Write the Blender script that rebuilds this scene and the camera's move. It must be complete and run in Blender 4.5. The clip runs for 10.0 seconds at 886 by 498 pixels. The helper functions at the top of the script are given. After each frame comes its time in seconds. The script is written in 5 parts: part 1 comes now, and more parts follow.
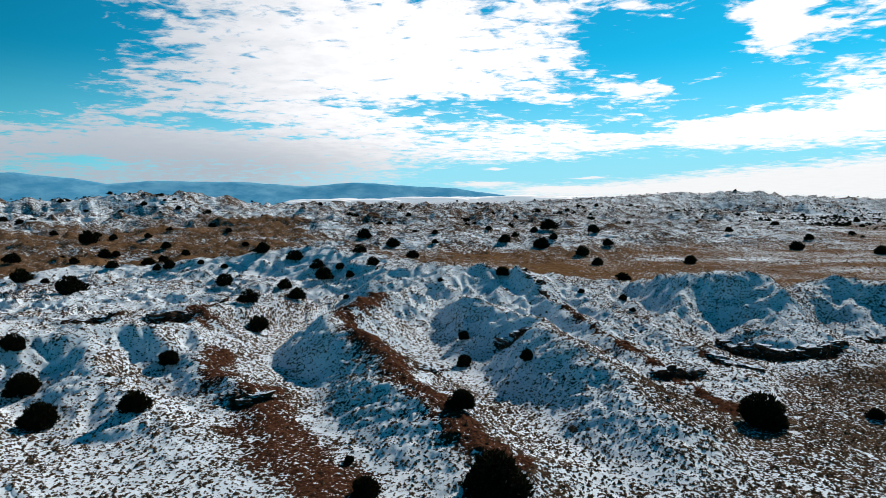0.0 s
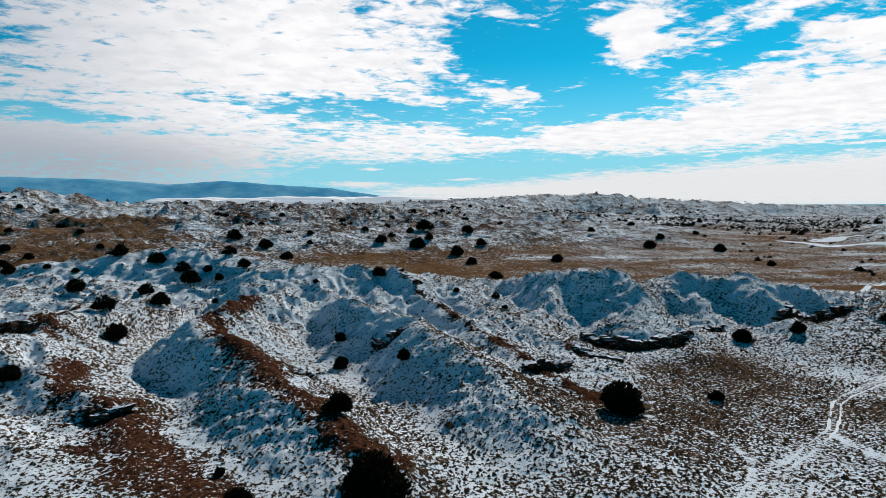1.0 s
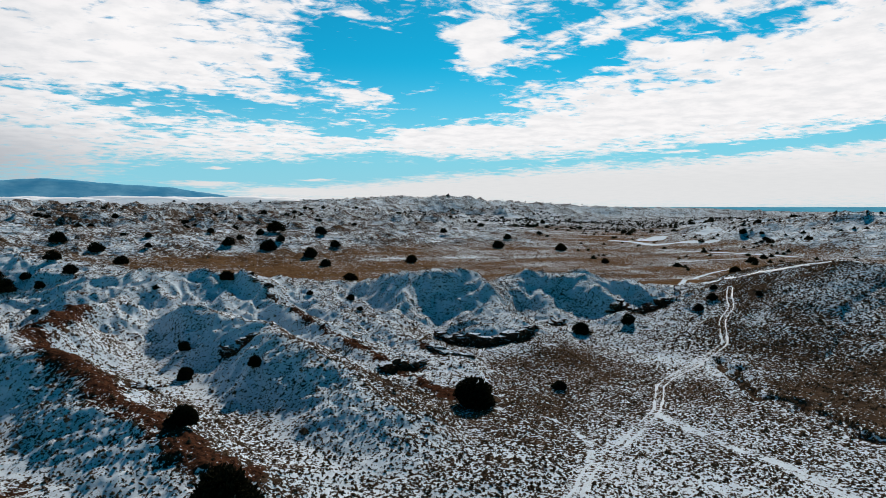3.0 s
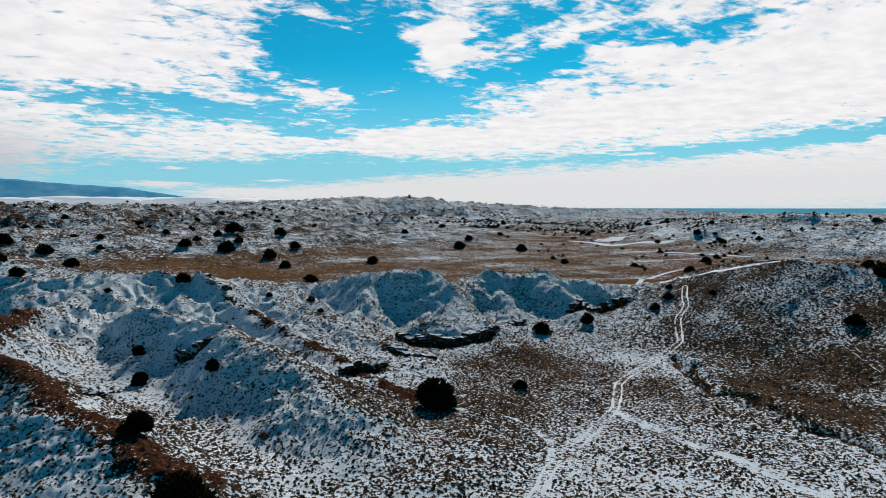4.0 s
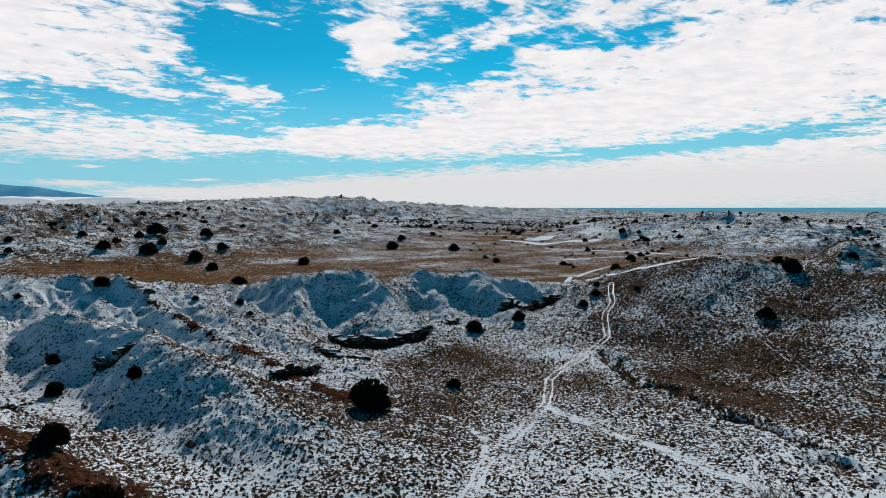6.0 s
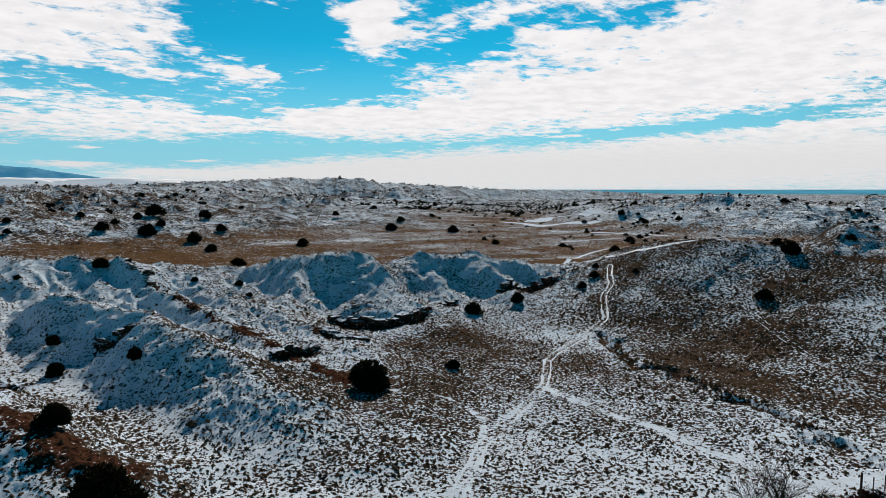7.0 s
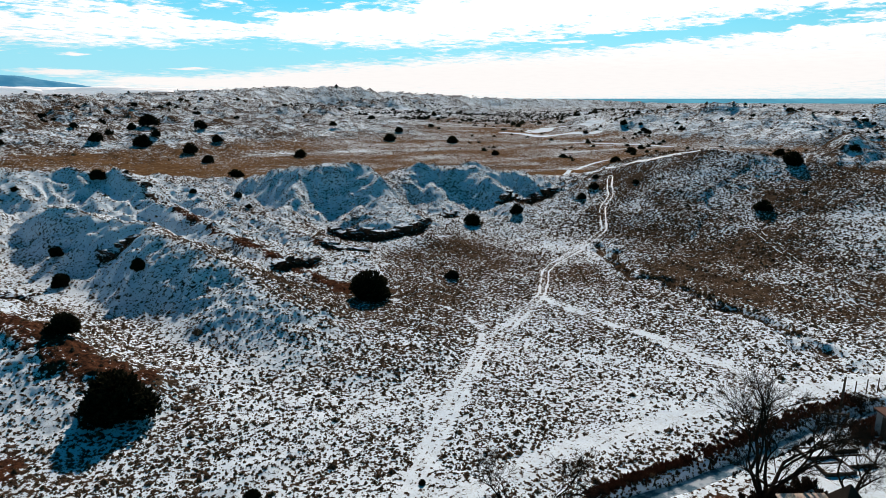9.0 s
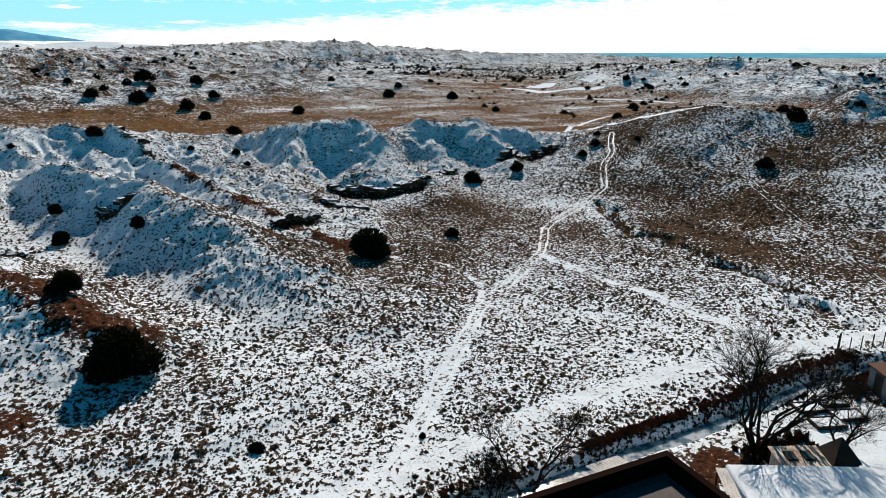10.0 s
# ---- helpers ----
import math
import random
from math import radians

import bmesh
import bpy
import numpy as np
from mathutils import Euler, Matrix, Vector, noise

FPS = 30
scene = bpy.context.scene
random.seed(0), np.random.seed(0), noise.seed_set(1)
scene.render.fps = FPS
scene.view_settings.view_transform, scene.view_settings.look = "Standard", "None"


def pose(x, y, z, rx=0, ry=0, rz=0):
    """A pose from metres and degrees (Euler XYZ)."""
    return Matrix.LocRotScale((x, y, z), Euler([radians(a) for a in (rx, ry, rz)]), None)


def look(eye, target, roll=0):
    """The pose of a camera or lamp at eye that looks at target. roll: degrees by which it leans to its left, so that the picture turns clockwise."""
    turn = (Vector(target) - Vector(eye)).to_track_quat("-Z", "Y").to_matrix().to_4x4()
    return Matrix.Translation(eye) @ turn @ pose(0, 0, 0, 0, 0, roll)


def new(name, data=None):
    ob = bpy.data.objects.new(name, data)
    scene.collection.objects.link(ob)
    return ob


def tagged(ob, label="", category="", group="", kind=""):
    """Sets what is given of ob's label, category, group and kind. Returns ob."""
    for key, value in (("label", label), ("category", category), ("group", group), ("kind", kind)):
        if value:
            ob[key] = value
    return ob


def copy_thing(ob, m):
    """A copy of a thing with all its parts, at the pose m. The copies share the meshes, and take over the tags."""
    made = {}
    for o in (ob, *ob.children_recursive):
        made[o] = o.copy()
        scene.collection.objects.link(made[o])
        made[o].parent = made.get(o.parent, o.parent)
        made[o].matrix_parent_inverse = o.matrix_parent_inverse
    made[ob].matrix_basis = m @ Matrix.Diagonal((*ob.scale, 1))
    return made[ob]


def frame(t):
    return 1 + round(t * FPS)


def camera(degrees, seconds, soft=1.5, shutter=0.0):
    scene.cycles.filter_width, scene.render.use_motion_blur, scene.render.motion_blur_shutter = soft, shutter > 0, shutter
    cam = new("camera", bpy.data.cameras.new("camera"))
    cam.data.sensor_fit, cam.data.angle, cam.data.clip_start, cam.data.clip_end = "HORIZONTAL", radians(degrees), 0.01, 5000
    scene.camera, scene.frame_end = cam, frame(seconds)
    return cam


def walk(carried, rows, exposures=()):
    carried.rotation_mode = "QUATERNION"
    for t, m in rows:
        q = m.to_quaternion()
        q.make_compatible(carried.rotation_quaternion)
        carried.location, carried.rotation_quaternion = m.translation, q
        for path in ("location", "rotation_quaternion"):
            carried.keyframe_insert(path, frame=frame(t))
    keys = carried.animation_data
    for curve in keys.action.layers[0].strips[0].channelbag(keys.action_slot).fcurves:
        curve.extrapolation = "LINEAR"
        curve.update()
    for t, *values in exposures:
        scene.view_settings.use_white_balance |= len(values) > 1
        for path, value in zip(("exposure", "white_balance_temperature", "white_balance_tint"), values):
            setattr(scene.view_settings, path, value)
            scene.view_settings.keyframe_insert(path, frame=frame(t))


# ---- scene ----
# The clip turns on the spot: a drone hovering 25 m over the flat.
EYE_HEIGHT = 25.0
cam = camera(69.34, 10.0, soft=0.45)


def aim(yaw, pitch, roll):
    return pose(0, 0, EYE_HEIGHT, 90 + pitch, 0, yaw) @ pose(0, 0, 0, 0, 0, roll)


walk(cam, [
    (0.0, aim(0.000, -3.790, -0.52)),
    (0.1, aim(-1.840, -3.790, -0.47)),
    (0.2, aim(-3.520, -3.800, -0.42)),
    (0.35, aim(-5.780, -3.800, -0.37)),
    (0.5, aim(-7.560, -3.805, -0.33)),
    (1, aim(-11.040, -3.825, -0.22)),
    (1.5, aim(-14.740, -3.825, -0.10)),
    (2, aim(-18.185, -3.800, -0.02)),
    (2.5, aim(-21.455, -3.765, 0.00)),
    (4, aim(-27.490, -3.637, 0.08)),
    (4.5, aim(-28.935, -3.590, 0.09)),
    (5, aim(-30.620, -3.551, 0.09)),
    (5.5, aim(-32.570, -3.514, 0.09)),
    (5.7, aim(-33.360, -3.520, 0.08)),
    (6.8, aim(-33.575, -4.500, 0.05)),
    (7, aim(-33.585, -5.287, 0.05)),
    (7.5, aim(-33.590, -7.254, 0.07)),
    (8, aim(-33.615, -9.257, 0.06)),
    (8.5, aim(-33.635, -11.242, 0.03)),
    (9, aim(-33.655, -13.187, 0.01)),
    (9.5, aim(-33.665, -15.130, -0.02)),
    (10, aim(-33.670, -16.980, 0.01)),
], [(0.0, 0.00, 6380, 13), (0.6, -0.14, 6350, 13), (2.5, -0.28, 6400, 13), (5.5, -0.34, 6400, 14), (7.5, -0.31, 6480, 14), (8.5, -0.05, 6600, 15),
    (9.3, 0.12, 6750, 16), (10.0, 0.25, 6900, 16)])

# ---- light ----
SUN_AZ, SUN_EL = -38.0, 34.0          # degrees; azimuth counted from +y, positive towards -x
sun_dir = Vector((-math.sin(radians(SUN_AZ)) * math.cos(radians(SUN_EL)),
                  math.cos(radians(SUN_AZ)) * math.cos(radians(SUN_EL)), math.sin(radians(SUN_EL))))
sun = new("sun", bpy.data.lights.new("sun", "SUN"))
sun.data.energy, sun.data.angle, sun.data.color = 5.0, radians(0.6), (1.0, 0.86, 0.70)
sun.matrix_world = look(sun_dir * 400, (0, 0, 0))


class Nodes:
    """Short hand for a node tree."""

    def __init__(self, tree):
        self.tree = tree
        tree.nodes.clear()

    def add(self, kind, **sets):
        n = self.tree.nodes.new(kind)
        for key, value in sets.items():
            setattr(n, key, value)
        return n

    def put(self, socket, value):
        if isinstance(value, bpy.types.NodeSocket):
            self.tree.links.new(value, socket)
        else:
            socket.default_value = value

    def math(self, op, a, b=0.0, c=0.0, clamp=False):
        n = self.add("ShaderNodeMath", operation=op, use_clamp=clamp)
        for s, v in zip(n.inputs, (a, b, c)):
            self.put(s, v)
        return n.outputs[0]

    def vmath(self, op, a, b=(0, 0, 0)):
        n = self.add("ShaderNodeVectorMath", operation=op)
        self.put(n.inputs[0], a)
        self.put(n.inputs[1], b)
        return n.outputs[0]

    def noise(self, vector, scale, detail=4.0, rough=0.55, warp=0.0):
        n = self.add("ShaderNodeTexNoise")
        self.put(n.inputs["Vector"], vector)
        n.inputs["Scale"].default_value = scale
        n.inputs["Detail"].default_value = detail
        n.inputs["Roughness"].default_value = rough
        n.inputs["Distortion"].default_value = warp
        return n.outputs["Fac"]

    def ramp(self, value, a, b, lo=0.0, hi=1.0):
        n = self.add("ShaderNodeMapRange", interpolation_type="SMOOTHSTEP", clamp=True)
        for s, v in zip(n.inputs, (value, a, b, lo, hi)):
            self.put(s, v)
        return n.outputs[0]

    def mix(self, fac, a, b, blend="MIX"):
        n = self.add("ShaderNodeMix", data_type="RGBA", blend_type=blend)
        self.put(n.inputs[0], fac)
        self.put(n.inputs[6], a)
        self.put(n.inputs[7], b)
        return n.outputs[2]

    def attr(self, name):
        return self.add("ShaderNodeAttribute", attribute_name=name).outputs["Fac"]


# the sky: clear deep blue with a broken sheet of cloud towards the sun
world = bpy.data.worlds.new("sky")
scene.world = world
world.use_nodes = True
N = Nodes(world.node_tree)
ray_dir = N.add("ShaderNodeTexCoord").outputs["Generated"]
parts = N.add("ShaderNodeSeparateXYZ")
N.put(parts.inputs[0], ray_dir)
dx, dy, dz = parts.outputs
bearing = N.math("MULTIPLY", N.math("ARCTAN2", N.math("MULTIPLY", dx, -1.0), dy), 57.2958)
height = N.math("MULTIPLY", N.math("ARCSINE", dz), 57.2958)

sky = N.add("ShaderNodeTexSky", sky_type="NISHITA", sun_disc=False)
sky.sun_elevation, sky.sun_rotation = radians(SUN_EL), radians(-SUN_AZ)
sky.altitude, sky.air_density, sky.dust_density, sky.ozone_density = 1700, 1.0, 0.4, 2.0

# cloud sheet seen in perspective: flat cells that close up towards the horizon
flat = N.math("ADD", N.math("MAXIMUM", dz, 0.0), 0.085)
cell = N.add("ShaderNodeCombineXYZ")
N.put(cell.inputs[0], N.math("DIVIDE", dx, flat))
N.put(cell.inputs[1], N.math("DIVIDE", dy, flat))
sheet = cell.outputs[0]

# where the sheet is open or closed: bearing, height, reach along and across (degrees), rise to the right (degrees), weight
OPENINGS = [
    (30.8, 13.1, 5.5, 4.62, 0, -1.10),
    (33.5, 9.2, 3.8, 2.07, 0, -0.70),
    (20.2, 7.1, 3.8, 0.80, -4, -0.70),
    (29.4, 3.8, 3.4, 0.35, -3, -0.50),
    (12.9, 6.0, 1.9, 0.24, 0, -0.40),
    (-20.3, 12.5, 5.6, 3.45, 20, -1.00),
    (-25.7, 9.2, 4.8, 1.69, 10, -0.95),
    (-14.4, 14.3, 2.2, 1.94, 0, -0.50),
    (1.4, 8.6, 6.0, 0.83, -3, -0.80),
    (-8.5, 8.1, 4.3, 0.58, -8, -0.70),
    (-35.9, 12.4, 4.5, 1.05, 10, -0.80),
    (-32.5, 15.0, 2.9, 1.15, 20, -0.50),
    (-42.6, 14.4, 5.3, 0.73, 8, -0.50),
    (-0.3, 6.3, 2.2, 0.28, 0, -0.50),
    (-15.3, 6.4, 3.0, 0.50, -10, -0.50),
    (-35.8, 16.8, 4.5, 0.58, 0, -0.40),
]
LOW_OPENINGS = [
    (-59.7, 5.5, 6.0, 0.45, 4, -0.80),
    (-46.1, 4.7, 8.1, 0.49, 3, -0.80),
    (-9.5, 2.8, 8.6, 0.65, 0, -0.75),
    (-23.4, 3.6, 11.3, 0.55, 2, -0.60),
    (-8.3, 3.2, 7.9, 0.60, 0, -0.70),
    (-17.8, 4.4, 5.5, 0.38, 0, -0.50),
    (-49.7, 14.4, 3.5, 0.75, 12, -0.50),
    (-0.1, 1.7, 5.7, 0.85, 0, -0.50),
    (-24.3, 7.8, 6.7, 0.64, 5, -0.45),
    (-16.9, 6.4, 2.8, 0.38, 0, -0.50),
]
BANKS = [
    (-17.3, 9.6, 2.4, 0.65, 0, 0.95),
    (-27.4, 14.3, 2.1, 1.75, -20, 1.10),
    (-41.7, 12.9, 3.2, 0.97, -8, 0.90),
    (-28.3, 6.6, 16.6, 1.00, 3, 0.70),
    (-50.2, 8.6, 15.6, 2.00, 5, 0.60),
    (-63.9, 5.0, 3.3, 0.43, 2, 0.70),
    (-54.8, 2.3, 19.9, 1.21, 2, 0.70),
    (-29.3, 1.8, 11.6, 0.50, 2, 0.60),
    (22.9, 5.3, 14.1, 1.20, 0, 0.60),
    (26.4, 10.7, 2.4, 0.40, 5, 0.50),
    (7.0, 12.0, 11.9, 4.41, 0, 0.50),
    (-27.4, 13.4, 2.0, 1.04, 10, 0.30),
    (-60.7, 11.8, 7.8, 2.61, 0, 0.50),
]
WISPS = [
    (-5.1, 3.2, 1.4, 0.15, 0, 0.90),
    (-12.3, 2.4, 1.9, 0.15, 0, 0.90),
    (-44.5, 4.6, 1.6, 0.19, 0, 0.90),
    (-3.3, 2.0, 2.7, 0.24, 0, 0.80),
    (-10.3, 1.4, 2.9, 0.20, 0, 0.70),
    (-4.9, 3.3, 1.6, 0.20, 0, 0.80),
    (-52.1, 4.3, 1.5, 0.24, 0, 0.60),
    (-27.2, 6.0, 4.5, 0.30, 4, 0.40),
]
open_sky = N.ramp(height, 19.0, 32.0, 0.52, -1.30)
open_sky = N.math("SUBTRACT", open_sky, N.ramp(N.math("ABSOLUTE", N.math("ADD", bearing, 18.0)), 55.0, 85.0, 0.0, 2.0))
# the edges of the openings wander with the cloud's own grain
sway = N.math("MULTIPLY", N.math("SUBTRACT", N.noise(sheet, 2.2, 4.0, 0.6), 0.5), 5.0)
lift = N.math("MULTIPLY", N.math("SUBTRACT", N.noise(N.vmath("ADD", sheet, (7, 3, 0)), 2.6, 4.0, 0.6), 0.5), N.ramp(height, 2.0, 10.0, 0.6, 3.4))
east, rise_ = N.math("ADD", bearing, sway), N.math("ADD", height, lift)
for b, h, wide, high, turn, weight in OPENINGS + LOW_OPENINGS + BANKS + WISPS:
    c, q = math.cos(radians(turn)), math.sin(radians(turn))
    ax, ay = N.math("SUBTRACT", b, east), N.math("SUBTRACT", rise_, h)
    u = N.math("MULTIPLY_ADD", ax, c / wide, N.math("MULTIPLY", ay, q / wide))
    v = N.math("MULTIPLY_ADD", ay, c / high, N.math("MULTIPLY", ax, -q / high))
    fall = N.math("EXPONENT", N.math("MULTIPLY", N.math("ADD", N.math("MULTIPLY", u, u), N.math("MULTIPLY", v, v)), -0.8))
    open_sky = N.math("MULTIPLY_ADD", fall, weight, open_sky)
coarse = N.noise(sheet, 0.9, 3.0, 0.5, 0.4)
fine = N.noise(sheet, 3.6, 6.0, 0.62, 0.3)
puffs = N.noise(sheet, 8.0, 6.0, 0.62, 0.5)
wisps = N.noise(N.vmath("MULTIPLY", sheet, (9.0, 20.0, 1.0)), 1.0, 5.0, 0.6, 0.8)
calm = N.ramp(height, 0.5, 7.0, 0.3, 1.0)
body = N.math("MULTIPLY_ADD", calm, N.math("ADD", N.math("MULTIPLY", N.math("SUBTRACT", coarse, 0.5), 1.0), N.math("ADD", N.math("MULTIPLY_ADD", N.math("SUBTRACT", fine, 0.5), 1.6, N.math("MULTIPLY", N.math("SUBTRACT", puffs, 0.5), 2.2)), N.math("MULTIPLY", N.math("SUBTRACT", wisps, 0.5), 0.9))), open_sky)
cloud = N.ramp(body, 0.12, 0.72)
shade = N.ramp(N.noise(sheet, 6.0, 5.0, 0.6), 0.35, 0.7)
grey_side = N.math("MULTIPLY", N.ramp(bearing, -8.0, 22.0), N.ramp(height, 8.0, 3.0))
white = N.mix(N.math("MULTIPLY", N.math("ADD", shade, grey_side), 0.5, clamp=True), (11.6, 11.5, 11.2, 1), (8.2, 8.5, 8.6, 1))
white = N.mix(N.ramp(height, 6.0, 2.0, 0.0, 0.85), white, (8.9, 9.1, 8.9, 1))
white = N.mix(grey_side, white, (4.6, 5.0, 5.4, 1))
blue = N.mix(1.0, sky.outputs[0], (0.03, 0.94, 1.00, 1), "MULTIPLY")
blue = N.mix(N.ramp(height, 16.0, 45.0), blue, N.mix(1.0, blue, (0.04, 0.62, 0.60, 1), "MULTIPLY"))
low_haze = N.ramp(height, 13.0, 1.0, 0.0, 0.92)
blue = N.mix(low_haze, blue, (3.6, 7.6, 9.0, 1))
blue = N.mix(N.ramp(N.math("ABSOLUTE", N.math("ADD", bearing, 22.0)), 30.0, 80.0), blue, N.mix(1.0, blue, (0.04, 0.62, 0.60, 1), "MULTIPLY"))
white = N.mix(N.ramp(bearing, 2.0, 30.0, 0.0, 0.8), white, (4.2, 4.9, 5.5, 1))
back = N.add("ShaderNodeBackground")
back.inputs["Strength"].default_value = 0.1
N.put(back.inputs["Color"], N.mix(cloud, blue, white))
N.put(N.add("ShaderNodeOutputWorld").inputs["Surface"], back.outputs[0])

# ---- materials ----
def material(name):
    m = bpy.data.materials.new(name)
    m.use_nodes = True
    n = Nodes(m.node_tree)
    n.bsdf = n.add("ShaderNodeBsdfPrincipled")
    n.put(n.add("ShaderNodeOutputMaterial").inputs["Surface"], n.bsdf.outputs[0])
    return m, n


def finish(n, color, rough=0.9, bump=None, strength=0.5, distance=0.05, spec=0.3, metal=0.0):
    n.put(n.bsdf.inputs["Base Color"], color)
    n.put(n.bsdf.inputs["Roughness"], rough)
    n.put(n.bsdf.inputs["Specular IOR Level"], spec)
    n.put(n.bsdf.inputs["Metallic"], metal)
    if bump is not None:
        b = n.add("ShaderNodeBump")
        b.inputs["Strength"].default_value, b.inputs["Distance"].default_value = strength, distance
        n.put(b.inputs["Height"], bump)
        n.put(n.bsdf.inputs["Normal"], b.outputs[0])


def ground_material():
    """Thin broken snow over brown soil, dry grass and red clay."""
    m, n = material("snowy_ground")
    p = n.add("ShaderNodeNewGeometry").outputs["Position"]
    cover, dirt, gold, worn = n.attr("cover"), n.attr("dirt"), n.attr("gold"), n.attr("worn")
    big, mid, small = n.noise(p, 0.09, 3.0), n.noise(p, 0.55, 4.0, 0.6), n.noise(p, 2.5, 3.0, 0.6)
    speck = n.noise(p, 6.0, 2.0, 0.6)
    soil = n.mix(n.ramp(mid, 0.3, 0.7), (0.040, 0.028, 0.020, 1), (0.100, 0.070, 0.048, 1))
    soil = n.mix(n.ramp(small, 0.45, 0.7), soil, (0.036, 0.026, 0.019, 1))
    clay = n.mix(n.ramp(small, 0.35, 0.7), (0.085, 0.038, 0.022, 1), (0.014, 0.010, 0.008, 1))
    straw = n.mix(n.ramp(mid, 0.3, 0.7), (0.080, 0.047, 0.026, 1), (0.175, 0.108, 0.056, 1))
    straw = n.mix(n.ramp(small, 0.5, 0.75), straw, (0.07, 0.043, 0.025, 1))
    bare = n.mix(n.ramp(dirt, 0.25, 0.7), n.mix(gold, soil, straw), clay)
    near_grain = n.math("ADD", n.math("MULTIPLY", mid, 0.14), n.math("ADD", n.math("MULTIPLY", small, 0.66), n.math("ADD", n.math("MULTIPLY", speck, 0.16), n.math("MULTIPLY", big, 0.04))))
    wide, wider = n.noise(p, 0.85, 4.0, 0.65), n.noise(p, 0.03, 4.0, 0.6)
    broad = n.noise(p, 0.16, 5.0, 0.62)
    bed = n.noise(n.vmath("MULTIPLY", p, (0.035, 0.035, 0.55)), 1.0, 4.0, 0.6)
    slope_grain = n.math("ADD", n.math("MULTIPLY", broad, 0.75), n.math("MULTIPLY", bed, 0.25))
    mixed = n.math("ADD", n.math("MULTIPLY", slope_grain, n.math("SUBTRACT", 1.0, gold)), n.math("MULTIPLY", n.noise(p, 1.7, 2.0), gold))
    far_grain = n.math("ADD", n.math("MULTIPLY", wide, 0.56), n.math("ADD", n.math("MULTIPLY", mixed, 0.30), n.math("MULTIPLY", wider, 0.16)))
    coarse = n.attr("coarse")
    grain = n.math("ADD", n.math("MULTIPLY", near_grain, n.math("SUBTRACT", 1.0, coarse)), n.math("MULTIPLY", far_grain, coarse))
    # cover 0..1 against the grain
    edge = n.math("SUBTRACT", n.math("MULTIPLY_ADD", cover, 0.27, 0.365), grain)
    snow = n.ramp(edge, n.math("MULTIPLY_ADD", coarse, -0.035, -0.012), n.math("MULTIPLY_ADD", coarse, 0.04, 0.02))
    snow = n.math("MAXIMUM", snow, n.ramp(n.math("SUBTRACT", n.math("MULTIPLY", worn, 0.92), n.math("ADD", n.math("MULTIPLY", small, 0.6), n.math("MULTIPLY", speck, 0.4))), -0.03, 0.03))
    white = n.mix(n.ramp(big, 0.3, 0.7), (0.64, 0.78, 0.91, 1), (0.70, 0.83, 0.95, 1))
    thin_snow = n.math("MULTIPLY", n.ramp(n.math("ADD", n.math("MULTIPLY", speck, 0.6), n.math("MULTIPLY", mid, 0.4)), 0.45, 0.66), n.math("MULTIPLY_ADD", coarse, -0.35, 0.5))
    white = n.mix(thin_snow, white, (0.40, 0.45, 0.48, 1))
    color = n.mix(snow, bare, white)
    rough_bare = n.math("MULTIPLY", n.math("ADD", small, speck), n.math("MULTIPLY_ADD", snow, -0.85, 1.0))
    bump = n.math("ADD", n.math("MULTIPLY", snow, 0.5), n.math("ADD", rough_bare, n.math("MULTIPLY", mid, 0.6)))
    finish(n, color, 1.0, bump, 0.7, 0.12, 0.0)
    # gullies and benches of the far slopes
    folds = n.add("ShaderNodeBump")
    folds.inputs["Distance"].default_value = 9.0
    n.put(folds.inputs["Strength"], n.math("MULTIPLY", n.math("MULTIPLY", coarse, n.math("SUBTRACT", 1.0, gold)), 0.8))
    n.put(folds.inputs["Height"], n.math("ADD", n.noise(p, 0.035, 5.0, 0.6), n.math("MULTIPLY", bed, 0.2)))
    fine_bump = [k for k in n.tree.nodes if k.type == "BUMP" and k != folds][0]
    n.put(fine_bump.inputs["Normal"], folds.outputs[0])
    return m


def plain(name, a, b, scale=3.0, rough=0.85, bump=0.4, distance=0.02, spec=0.3, metal=0.0, stretch=(1, 1, 1)):
    """A surface of two tones with grain and stains."""
    m, n = material(name)
    p = n.vmath("MULTIPLY", n.add("ShaderNodeTexCoord").outputs["Object"], stretch)
    stain, grain = n.noise(p, scale * 0.25, 3.0), n.noise(p, scale * 2.2, 5.0, 0.65)
    own = n.add("ShaderNodeObjectInfo").outputs["Random"]
    mixf = n.math("ADD", n.math("MULTIPLY", stain, 0.6), n.math("ADD", n.math("MULTIPLY", grain, 0.5), n.math("MULTIPLY", own, 0.25)))
    color = n.mix(n.ramp(mixf, 0.45, 0.85), (*a, 1), (*b, 1))
    finish(n, color, rough, grain, bump, distance, spec, metal)
    return m


